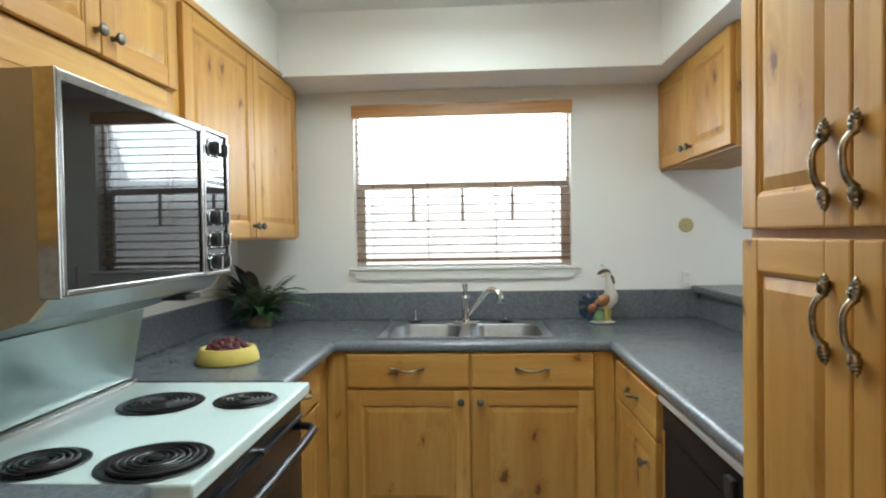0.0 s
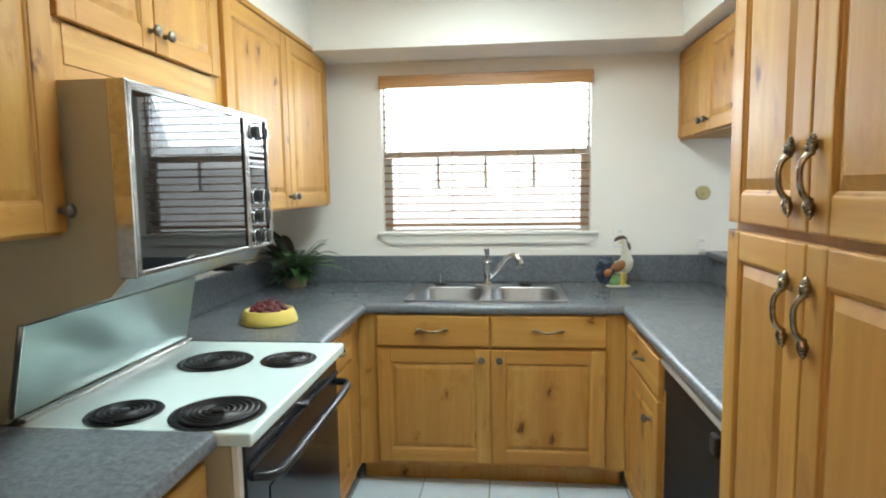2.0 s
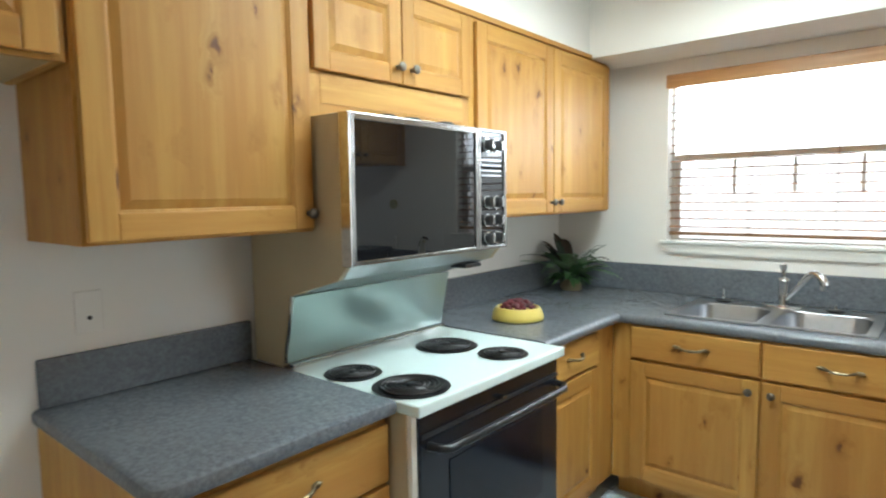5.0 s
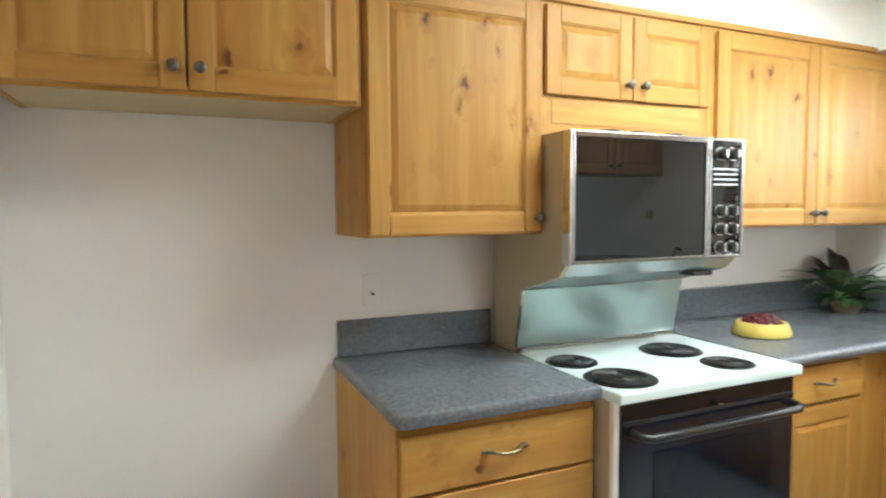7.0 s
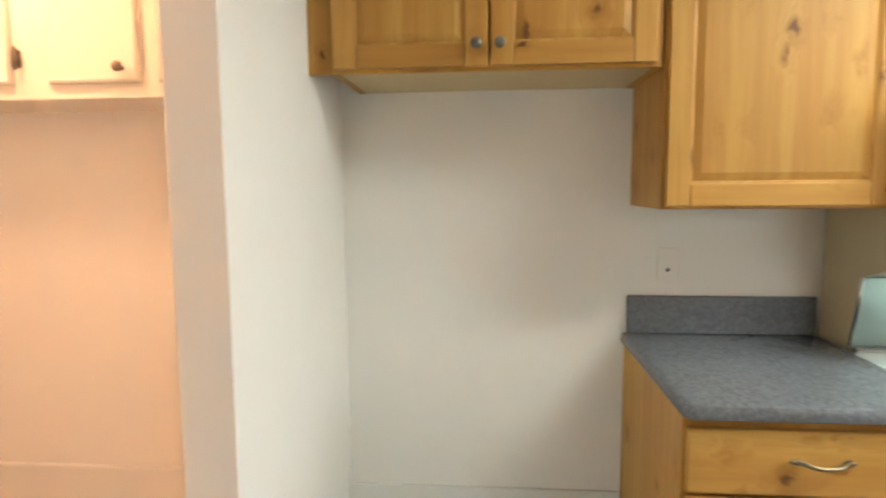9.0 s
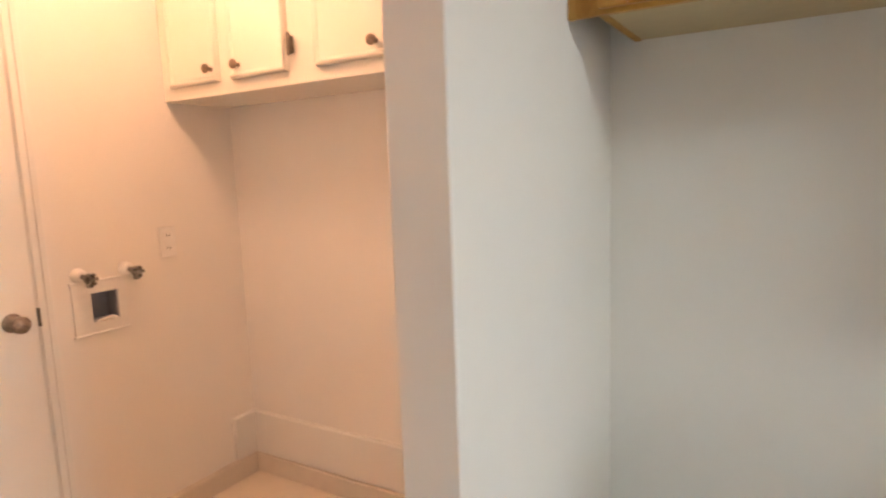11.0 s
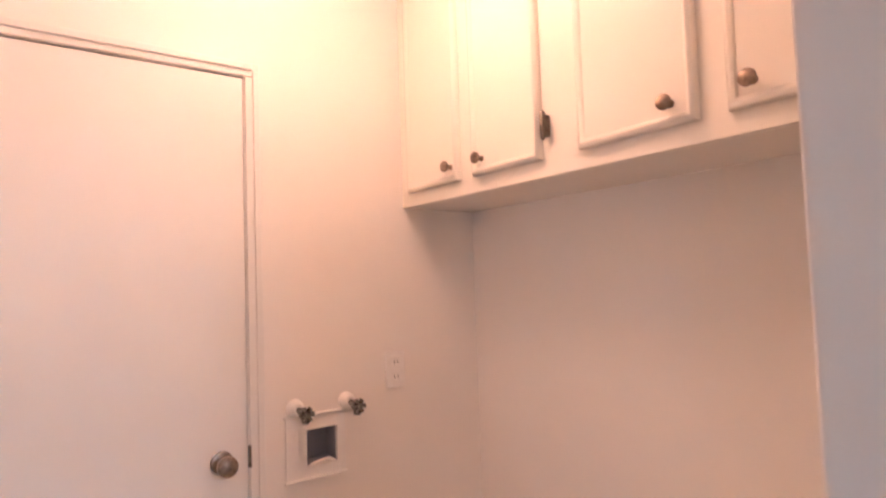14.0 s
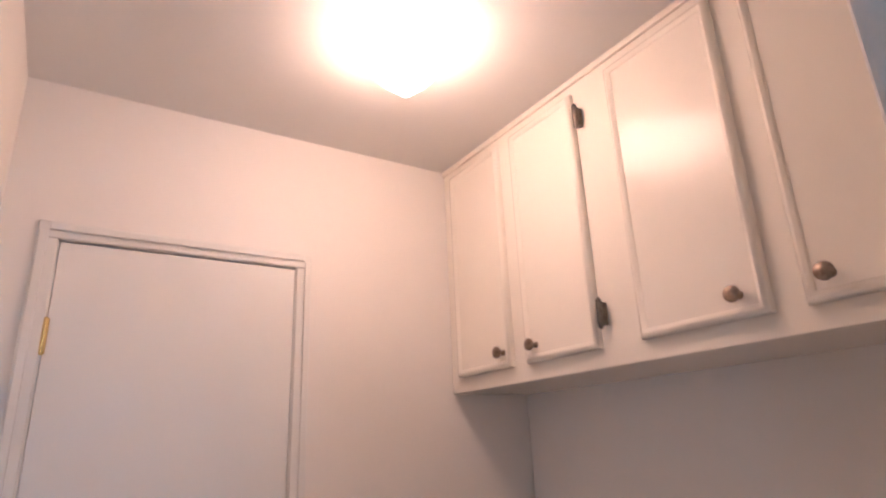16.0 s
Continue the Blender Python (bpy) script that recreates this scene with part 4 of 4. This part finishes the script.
# broad fresh leaves and a low skirt over the pot
for az, up, ln, w, dr in ((-14, 0.80, 0.290, 0.034, 0.34), (-38, 0.85, 0.245, 0.030, 0.45), (8, 0.65, 0.230, 0.028, 0.30), (-70, 0.70, 0.22, 0.024, 0.6), (-160, 0.35, 0.150, 0.022, 0.50), (-120, 0.50, 0.170, 0.020, 0.62)):
    part("leaf", flat_leaf((PX, PY, TOP + 0.01), radians(az), up, ln, w, dr), LEAF, plant, "broad mid-green leaf")
for i in range(36):
    az = 2.4 * i
    d = Vector((math.cos(az), math.sin(az)))
    part("leaf", flat_leaf((PX + d.x * 0.02, PY + d.y * 0.02, TOP + 0.004), az, random.uniform(0.35, 1.0), random.uniform(0.09, 0.145), random.uniform(0.015, 0.026), random.uniform(0.4, 0.9)), (LEAF, LEAF, LEAF_DARK)[i % 3], plant)

dish = thing("fruit_dish", (0.385, 3.195, CT), "yellow rimmed dish heaped with dark red dried fruit", "dish")
bm = bmesh.new()
lathe(bm, (0.385, 3.195, CT), (0, 0, 1), [(0.100, 0), (0.108, 0.003), (0.110, 0.012), (0.106, 0.030), (0.099, 0.046), (0.094, 0.054), (0.086, 0.056), (0.080, 0.052), (0.076, 0.040), (0.01, 0.034)], 40)
part("bowl", bm, plain("yellow_glaze", (0.72, 0.56, 0.13), 0.32, grain=30, vary=0.85), dish, "butter-yellow glazed bowl", smooth=True)
bm = bmesh.new()
lathe(bm, (0.385, 3.195, CT), (0, 0, 1), [(0.101, 0.0006), (0.112, 0.0012), (0.1115, 0.005), (0.108, 0.0055)], 40, cap=(False, False))
part("foot_ring", bm, plain("dark_olive", (0.10, 0.09, 0.03), 0.5), dish, smooth=True)
bm = bmesh.new()
for i in range(110):
    r = 0.072 * math.sqrt(random.random())
    a = random.uniform(0, 2 * math.pi)
    s = random.uniform(0.006, 0.012)
    bmesh.ops.create_icosphere(bm, subdivisions=1, radius=s * 1.15, matrix=pose(0.385 + r * math.cos(a), 3.195 + r * math.sin(a), CT + 0.044 + 0.030 * (1 - (r / 0.078) ** 2) + random.uniform(-0.004, 0.004), random.uniform(0, 90), random.uniform(0, 90)) @ Matrix.Diagonal((1.3, 1, 0.7, 1)))
n = Nodes("dried_fruit").set(Roughness=0.45)
g = n.add("NewGeometry")
n.color(n.ramp(g.outputs["Random Per Island"], [(0.0, (0.07, 0.008, 0.012)), (0.6, (0.15, 0.014, 0.022)), (0.9, (0.04, 0.012, 0.014)), (1.0, (0.22, 0.09, 0.07))]))
tagged(part("fruit", bm, n.mat, dish, "dark red dried fruit"), kind="stuff")

# painted rooster ornament, one mesh
MATS = [plain("rooster_white", (0.60, 0.57, 0.48), 0.3), plain("rooster_rust", (0.33, 0.13, 0.03), 0.35, vary=0.6), plain("rooster_blue", (0.028, 0.045, 0.085), 0.3, vary=0.5), plain("rooster_red", (0.085, 0.042, 0.038), 0.35), plain("rooster_yellow", (0.62, 0.47, 0.11), 0.35), plain("rooster_green", (0.20, 0.34, 0.14), 0.4)]
bm = bmesh.new()


def blob(at, size, mat, turn=0.0, sub=3):
    had = set(bm.faces)
    bmesh.ops.create_icosphere(bm, subdivisions=sub, radius=1.0, matrix=pose(*at, 0, turn, 0) @ Matrix.Diagonal((*size, 1)))
    for f in bm.faces:
        if f not in had:
            f.material_index, f.smooth = mat, True


def limb(pts, radii, mat):
    had = set(bm.faces)
    tube(bm, pts, radii, 10)
    for f in bm.faces:
        if f not in had:
            f.material_index, f.smooth = mat, True


RX, RY = 1.885, 4.045
blob((RX + 0.008, RY, CT + 0.007), (0.064, 0.036, 0.0075), 0)
blob((RX - 0.008, RY, CT + 0.034), (0.032, 0.022, 0.032), 5)
blob((RX + 0.046, RY, CT + 0.122), (0.036, 0.034, 0.052), 0, 12)
blob((RX + 0.014, RY, CT + 0.105), (0.044, 0.030, 0.034), 0, -20)
limb([(RX + 0.052, RY, CT + 0.130), (RX + 0.044, RY, CT + 0.172), (RX + 0.038, RY, CT + 0.205), (RX + 0.035, RY, CT + 0.236)], [0.034, 0.025, 0.017, 0.013], 0)
blob((RX + 0.033, RY, CT + 0.236), (0.017, 0.014, 0.015), 0)
for dx, dz, s in ((-0.006, 0.244, 0.008), (0.004, 0.252, 0.010), (0.016, 0.256, 0.011), (0.028, 0.257, 0.011), (0.040, 0.250, 0.010)):
    blob((RX + dx, RY, CT + dz), (s * 1.2, 0.006, s), 3, 0, 2)
limb([(RX + 0.044, RY, CT + 0.240), (RX + 0.056, RY, CT + 0.222), (RX + 0.062, RY, CT + 0.198), (RX + 0.060, RY, CT + 0.184)], [0.007, 0.011, 0.010, 0.004], 3)
limb([(RX + 0.020, RY - 0.004, CT + 0.232), (RX + 0.008, RY - 0.008, CT + 0.229), (RX - 0.001, RY - 0.010, CT + 0.226)], [0.006, 0.004, 0.001], 4)
# rust wing over the body, broken by darker feather tips
blob((RX + 0.008, RY - 0.021, CT + 0.112), (0.048, 0.017, 0.025), 1, -28)
for i in range(5):
    blob((RX - 0.034 + 0.013 * i, RY - 0.032, CT + 0.084 + 0.009 * i), (0.012, 0.006, 0.009), 2 if i % 2 else 1, -40, 2)
blob((RX - 0.046, RY - 0.014, CT + 0.078), (0.024, 0.020, 0.022), 1, -35)
# round dark tail
for i in range(10):
    a = -0.25 + 0.36 * i
    tip = (RX - 0.048 - 0.052 * math.sin(a), RY + 0.006 * (i % 3 - 1), CT + 0.092 + 0.062 * math.cos(a))
    limb([(RX - 0.012, RY, CT + 0.100), ((RX - 0.030 + tip[0]) / 2, RY - 0.004, (CT + 0.10 + tip[2]) / 2), tip, (tip[0] - 0.003, RY, tip[2] - 0.020)], [0.018, 0.021, 0.015, 0.004], 2)
for dx, dy in ((0.026, -0.012), (0.042, 0.012)):
    limb([(RX + dx, RY + dy, CT + 0.078), (RX + dx + 0.004, RY + dy, CT + 0.045), (RX + dx, RY + dy, CT + 0.012)], [0.014, 0.009, 0.007], 4)
    for k in (-1, 0, 1):
        limb([(RX + dx, RY + dy, CT + 0.012), (RX + dx + 0.012, RY + dy + 0.007 * k, CT + 0.010), (RX + dx + 0.022, RY + dy + 0.012 * k, CT + 0.006)], [0.006, 0.005, 0.002], 4)
raw = bpy.data.meshes.new("rooster_ornament")
bm.to_mesh(raw)
painted = BVHTree.FromBMesh(bm)
bm.faces.ensure_lookup_table()
paint_of = [f.material_index for f in bm.faces]
rooster = new("rooster_ornament", raw)
melt = rooster.modifiers.new("melt", "REMESH")
melt.mode, melt.voxel_size, melt.use_smooth_shade = "VOXEL", 0.0022, True
one = bpy.data.meshes.new_from_object(rooster.evaluated_get(bpy.context.evaluated_depsgraph_get()))
rooster.modifiers.clear()
rooster.data = one
bm.free()
one.materials.clear()
for m in MATS:
    one.materials.append(m)
for f in one.polygons:
    f.material_index = paint_of[painted.find_nearest(f.center)[2]]
    f.use_smooth = True
tagged(rooster, "painted ceramic rooster ornament with dark curled tail", "ornament")


def wall_plate(face, u, v, n, label, material, slots=True, w=0.070, h=0.115, name="wall_outlet"):
    c = face.at(u, v - h / 2, n)
    t = thing(name, c, label, "outlet")
    pl = part("plate", face.box(u - w / 2, u + w / 2, v - h / 2, v + h / 2, n, n + 0.0075, 0.004, 3), material, t)
    if slots:
        for dv in (-0.024, 0.024):
            so = part("socket", face.box(u - 0.016, u + 0.016, v + dv - 0.014, v + dv + 0.014, n + 0.0075, n + 0.0095, 0.003), material, pl)
            for du in (-0.006, 0.006):
                tagged(part("slot", face.box(u + du - 0.0012, u + du + 0.0012, v + dv - 0.005, v + dv + 0.006, n + 0.0095, n + 0.0098), BLACK_PLASTIC, t))
    return t


t = wall_plate(LEFT, 1.668, 1.090, 0.0006, "wall-coloured plate with one dark jack above the counter", WALL, False)
bm = bmesh.new()
lathe(bm, (0.0081, 1.668, 1.073), (1, 0, 0), [(0.0065, 0), (0.006, 0.002), (0.001, 0.0022)], 12)
part("jack", bm, BLACK_PLASTIC, t)
wall_plate(SINK, 1.935, 1.105, 0.0006, "white wall outlet above the backsplash", WHITE_PLASTIC)
wall_plate(SINK, 2.362, 1.052, 0.0006, "small white wall outlet beside the bar ledge", WHITE_PLASTIC, True, 0.045, 0.090)
t = thing("thermostat_cover", (2.362, W, 1.295), "round ivory cover plate on the window wall", "wall plate")
bm = bmesh.new()
lathe(bm, (2.362, W - 0.0005, 1.332), (0, -1, 0), [(0.037, 0), (0.037, 0.006), (0.033, 0.012), (0.012, 0.013), (0.010, 0.016), (0.002, 0.017)], 28)
part("cover", bm, plain("yellowed_plastic", (0.52, 0.45, 0.24), 0.4), t, smooth=True)

# ---- laundry ----
LAUN = Face((-0.075, 0, 0), (0, 1, 0), (1, 0, 0))
LF = 0.232 + 0.075
lcab = thing("laundry_cabinet", (0.08, -0.32, 1.641), "cream enamelled four-door cabinet run up to the laundry ceiling", "cabinet")
part("carcass", box(-0.074, 0.212, -1.094, 0.446, 1.659, LC - 0.001), CREAM, lcab)
part("bottom_board", box(-0.074, 0.212, -1.094, 0.446, 1.641, 1.6585), CREAM, lcab)
part("face_frame", box(0.2125, 0.232, -1.094, 0.446, 1.641, LC - 0.001, bevel=0.002), CREAM, lcab)
part("top_moulding", box(0.2325, 0.242, -1.094, 0.446, LC - 0.020, LC - 0.001, bevel=0.004), CREAM, lcab)
LDOORS = ((-1.036, -0.763, -0.799), (-0.698, -0.428, -0.655), (-0.304, -0.006, -0.062), (0.055, 0.370, 0.105))
for a, b, k in LDOORS:
    bm = rect_rings(LAUN, a, b, 1.686, 2.380, [(0, LF + 0.0005), (0, LF + 0.012), (0.004, LF + 0.019), (0.011, LF + 0.022), (0.017, LF + 0.019), (0.021, LF + 0.014), (0.024, LF + 0.0135)])
    d = part("door", bm, CREAM, lcab, "painted slab door with lipped edge", smooth=True)
    knob(LAUN, k, 1.731, LF + 0.0135, d, BRONZE, 1.08, "aged bronze knob")
for z in (1.766, 2.298):
    bm = box(0.2326, 0.2580, -0.416, -0.401, z - 0.028, z + 0.028, bevel=0.004)
    h = part("hinge", bm, PEWTER, lcab, "dark surface hinge")
    bm = bmesh.new()
    lathe(bm, (0.256, -0.406, z - 0.038), (0, 0, 1), [(0.002, 0), (0.0065, 0.006), (0.007, 0.070), (0.002, 0.076)], 12)
    part("pin", bm, PEWTER, h, smooth=True)

ldoor = thing("door_1", (1.07, -1.12, 0), "closed white slab door in a moulded white frame", "door", kind="structure")
leaf = part("door_leaf", box(0.7735, 1.3665, -1.135, -1.0962, 0.012, 1.9985, bevel=0.002), TRIM, ldoor)
for x0, x1 in ((0.7702, 0.7720), (1.3680, 1.3708)):
    part("jamb", box(x0, x1, -1.215, -1.097, 0, 2.0005), TRIM, ldoor)
for x0, x1, b0, b1 in ((0.724, 0.7695, 0.728, 0.748), (1.3715, 1.417, 1.393, 1.413)):
    part("casing", box(x0, x1, -1.0945, -1.0865, 0, 2.0035, bevel=0.004), TRIM, ldoor)
    part("casing_bead", box(b0, b1, -1.0863, -1.0785, 0, 2.020, bevel=0.0035), TRIM, ldoor)
part("casing", box(0.724, 1.417, -1.0945, -1.0867, 2.004, 2.047, bevel=0.004), TRIM, ldoor)
part("casing_bead", box(0.7485, 1.3925, -1.0865, -1.0785, 2.022, 2.042, bevel=0.0035), TRIM, ldoor)
bm = bmesh.new()
lathe(bm, (0.846, -1.0960, 0.912), (0, 1, 0), [(0.031, 0), (0.030, 0.006), (0.014, 0.010), (0.012, 0.030), (0.022, 0.038), (0.028, 0.050), (0.027, 0.062), (0.018, 0.069), (0.003, 0.070)], 24)
part("door_knob", bm, BRONZE, ldoor, "round aged metal door knob", smooth=True)
part("strike_plate", box(0.7660, 0.7738, -1.0959, -1.0852, 0.884, 0.946, bevel=0.002), PEWTER, ldoor, "dark metal strike plate")
for z in (1.764, 0.28):
    bm = bmesh.new()
    lathe(bm, (1.3680, -1.0925, z - 0.045), (0, 0, 1), [(0.003, 0), (0.0075, 0.004), (0.0075, 0.086), (0.003, 0.090)], 12)
    part("hinge", bm, GOLD, ldoor, "bright brass hinge", smooth=True)

YB = -1.095
BACK = Face((0, YB, 0), (1, 0, 0), (0, 1, 0))
wall_plate(BACK, 0.283, 1.103, 0.0006, "white wall outlet in the laundry", WHITE_PLASTIC, w=0.072, h=0.118)
vb = thing("washer_box", (0.57, YB, 0.81), "white recessed washer outlet box with dark opening", "washer box")
for u0, u1, v0, v1 in ((0.475, 0.502, 0.819, 0.997), (0.601, 0.665, 0.819, 0.997), (0.502, 0.601, 0.819, 0.852), (0.502, 0.601, 0.959, 0.997)):
    part("frame", box(u0, u1, YB + 0.0005, YB + 0.009, v0, v1), WHITE_PLASTIC, vb)
part("lip", box(0.470, 0.670, YB + 0.0005, YB + 0.014, 0.9975, 1.006, bevel=0.003), WHITE_PLASTIC, vb)
part("lip", box(0.470, 0.670, YB + 0.0005, YB + 0.013, 0.810, 0.8185, bevel=0.003), WHITE_PLASTIC, vb)
bm = bmesh.new()
rings(bm, [[(u, y, v) for u, v in ((0.5030 + k, 0.8530 + k), (0.6000 - k, 0.8530 + k), (0.6000 - k, 0.9580 - k), (0.5030 + k, 0.9580 - k))] for k, y in ((0.0, YB - 0.070), (0.0, YB + 0.0004), (0.003, YB + 0.0004), (0.003, YB - 0.064))])
part("recess", bm, plain("grey_recess", (0.30, 0.33, 0.41), 0.6), vb, "blue-grey recessed tray")
bm = bmesh.new()
tube(bm, [(0.512, YB + 0.007, 0.856), (0.532, YB + 0.008, 0.863), (0.556, YB + 0.008, 0.861), (0.590, YB + 0.007, 0.857)], [0.003, 0.007, 0.006, 0.003], 8)
part("lint", bm, WHITE_PLASTIC, vb)
for x in (0.622, 0.453):
    v = thing("water_valve", (x, YB, 1.0), "chrome wheel-handled washer valve on a white collar", "valve", "washer valves")
    bm = bmesh.new()
    lathe(bm, (x + 0.012, YB + 0.0005, 1.028), (0, 1, 0), [(0.026, 0), (0.025, 0.012), (0.018, 0.022), (0.014, 0.030), (0.004, 0.030)], 20)
    part("collar", bm, WHITE_PLASTIC, v, smooth=True)
    bm = bmesh.new()
    tube(bm, [(x + 0.012, YB + 0.026, 1.026), (x + 0.004, YB + 0.040, 1.020), (x, YB + 0.050, 1.008), (x, YB + 0.050, 0.988)], [0.009, 0.012, 0.013, 0.011], 12)
    part("spigot", bm, VALVE, v, smooth=True)
    bm = bmesh.new()
    for i in range(6):
        a = 2 * math.pi * i / 6
        tube(bm, [(x, YB + 0.060, 1.016), (x + 0.022 * math.cos(a), YB + 0.064, 1.016 + 0.022 * math.sin(a))], [0.006, 0.008], 8)
    lathe(bm, (x, YB + 0.050, 1.016), (0, 1, 0), [(0.012, 0), (0.013, 0.012), (0.009, 0.020), (0.001, 0.021)], 12)
    part("wheel_handle", bm, VALVE, v, smooth=True)

lampo = thing("ceiling_light", (0.72, -0.49, LC), "lit tapering glass dome ceiling light in the laundry", "ceiling light")
bm = bmesh.new()
lathe(bm, (0.72, -0.49, LC - 0.001), (0, 0, -1), [(0.074, 0), (0.076, 0.008), (0.070, 0.030), (0.02, 0.030)], 40)
part("base", bm, TRIM, lampo, smooth=True)
bm = bmesh.new()
lathe(bm, (0.72, -0.49, LC - 0.0315), (0, 0, -1), [(0.100, 0), (0.106, 0.008), (0.101, 0.028), (0.086, 0.056), (0.064, 0.082), (0.040, 0.104), (0.020, 0.118), (0.012, 0.128), (0.002, 0.132)], 40)
part("shade", bm, LAMP_GLOW, lampo, "glowing white glass dome", smooth=True)

fix = thing("ceiling_fixture", (1.22, 2.85, KC), "long fluorescent ceiling light with white diffuser", "ceiling light")
part("housing", box(1.03, 1.41, 2.24, 3.46, KC - 0.030, KC - 0.001, bevel=0.006), TRIM, fix)
part("diffuser", box(1.045, 1.395, 2.255, 3.445, KC - 0.082, KC - 0.0305, bevel=0.02, seg=4), TUBE_GLOW, fix)

# ---- floor tiles ----
kfloor = tagged(part("floor", box(-0.001, 4.4, 0.541, 4.239, -0.0119, -0.0045), GROUT), "pale grey square floor tiles with grey joints", "floor", "", "structure")
tile_mesh = None
for i in range(14):
    for j in range(12):
        x0, y0 = 0.005 + 0.31 * i, 0.545 + 0.3075 * j
        if tile_mesh is None:
            t = part("tile", box(x0, x0 + 0.305, y0, y0 + 0.302, -0.0044, 0.0, bevel=0.0015, seg=1), TILE, kfloor)
            tile_mesh = (t.data, x0, y0)
        else:
            t = new("tile", tile_mesh[0])
            t.parent = kfloor
            t.location = (x0 - tile_mesh[1], y0 - tile_mesh[2], 0)
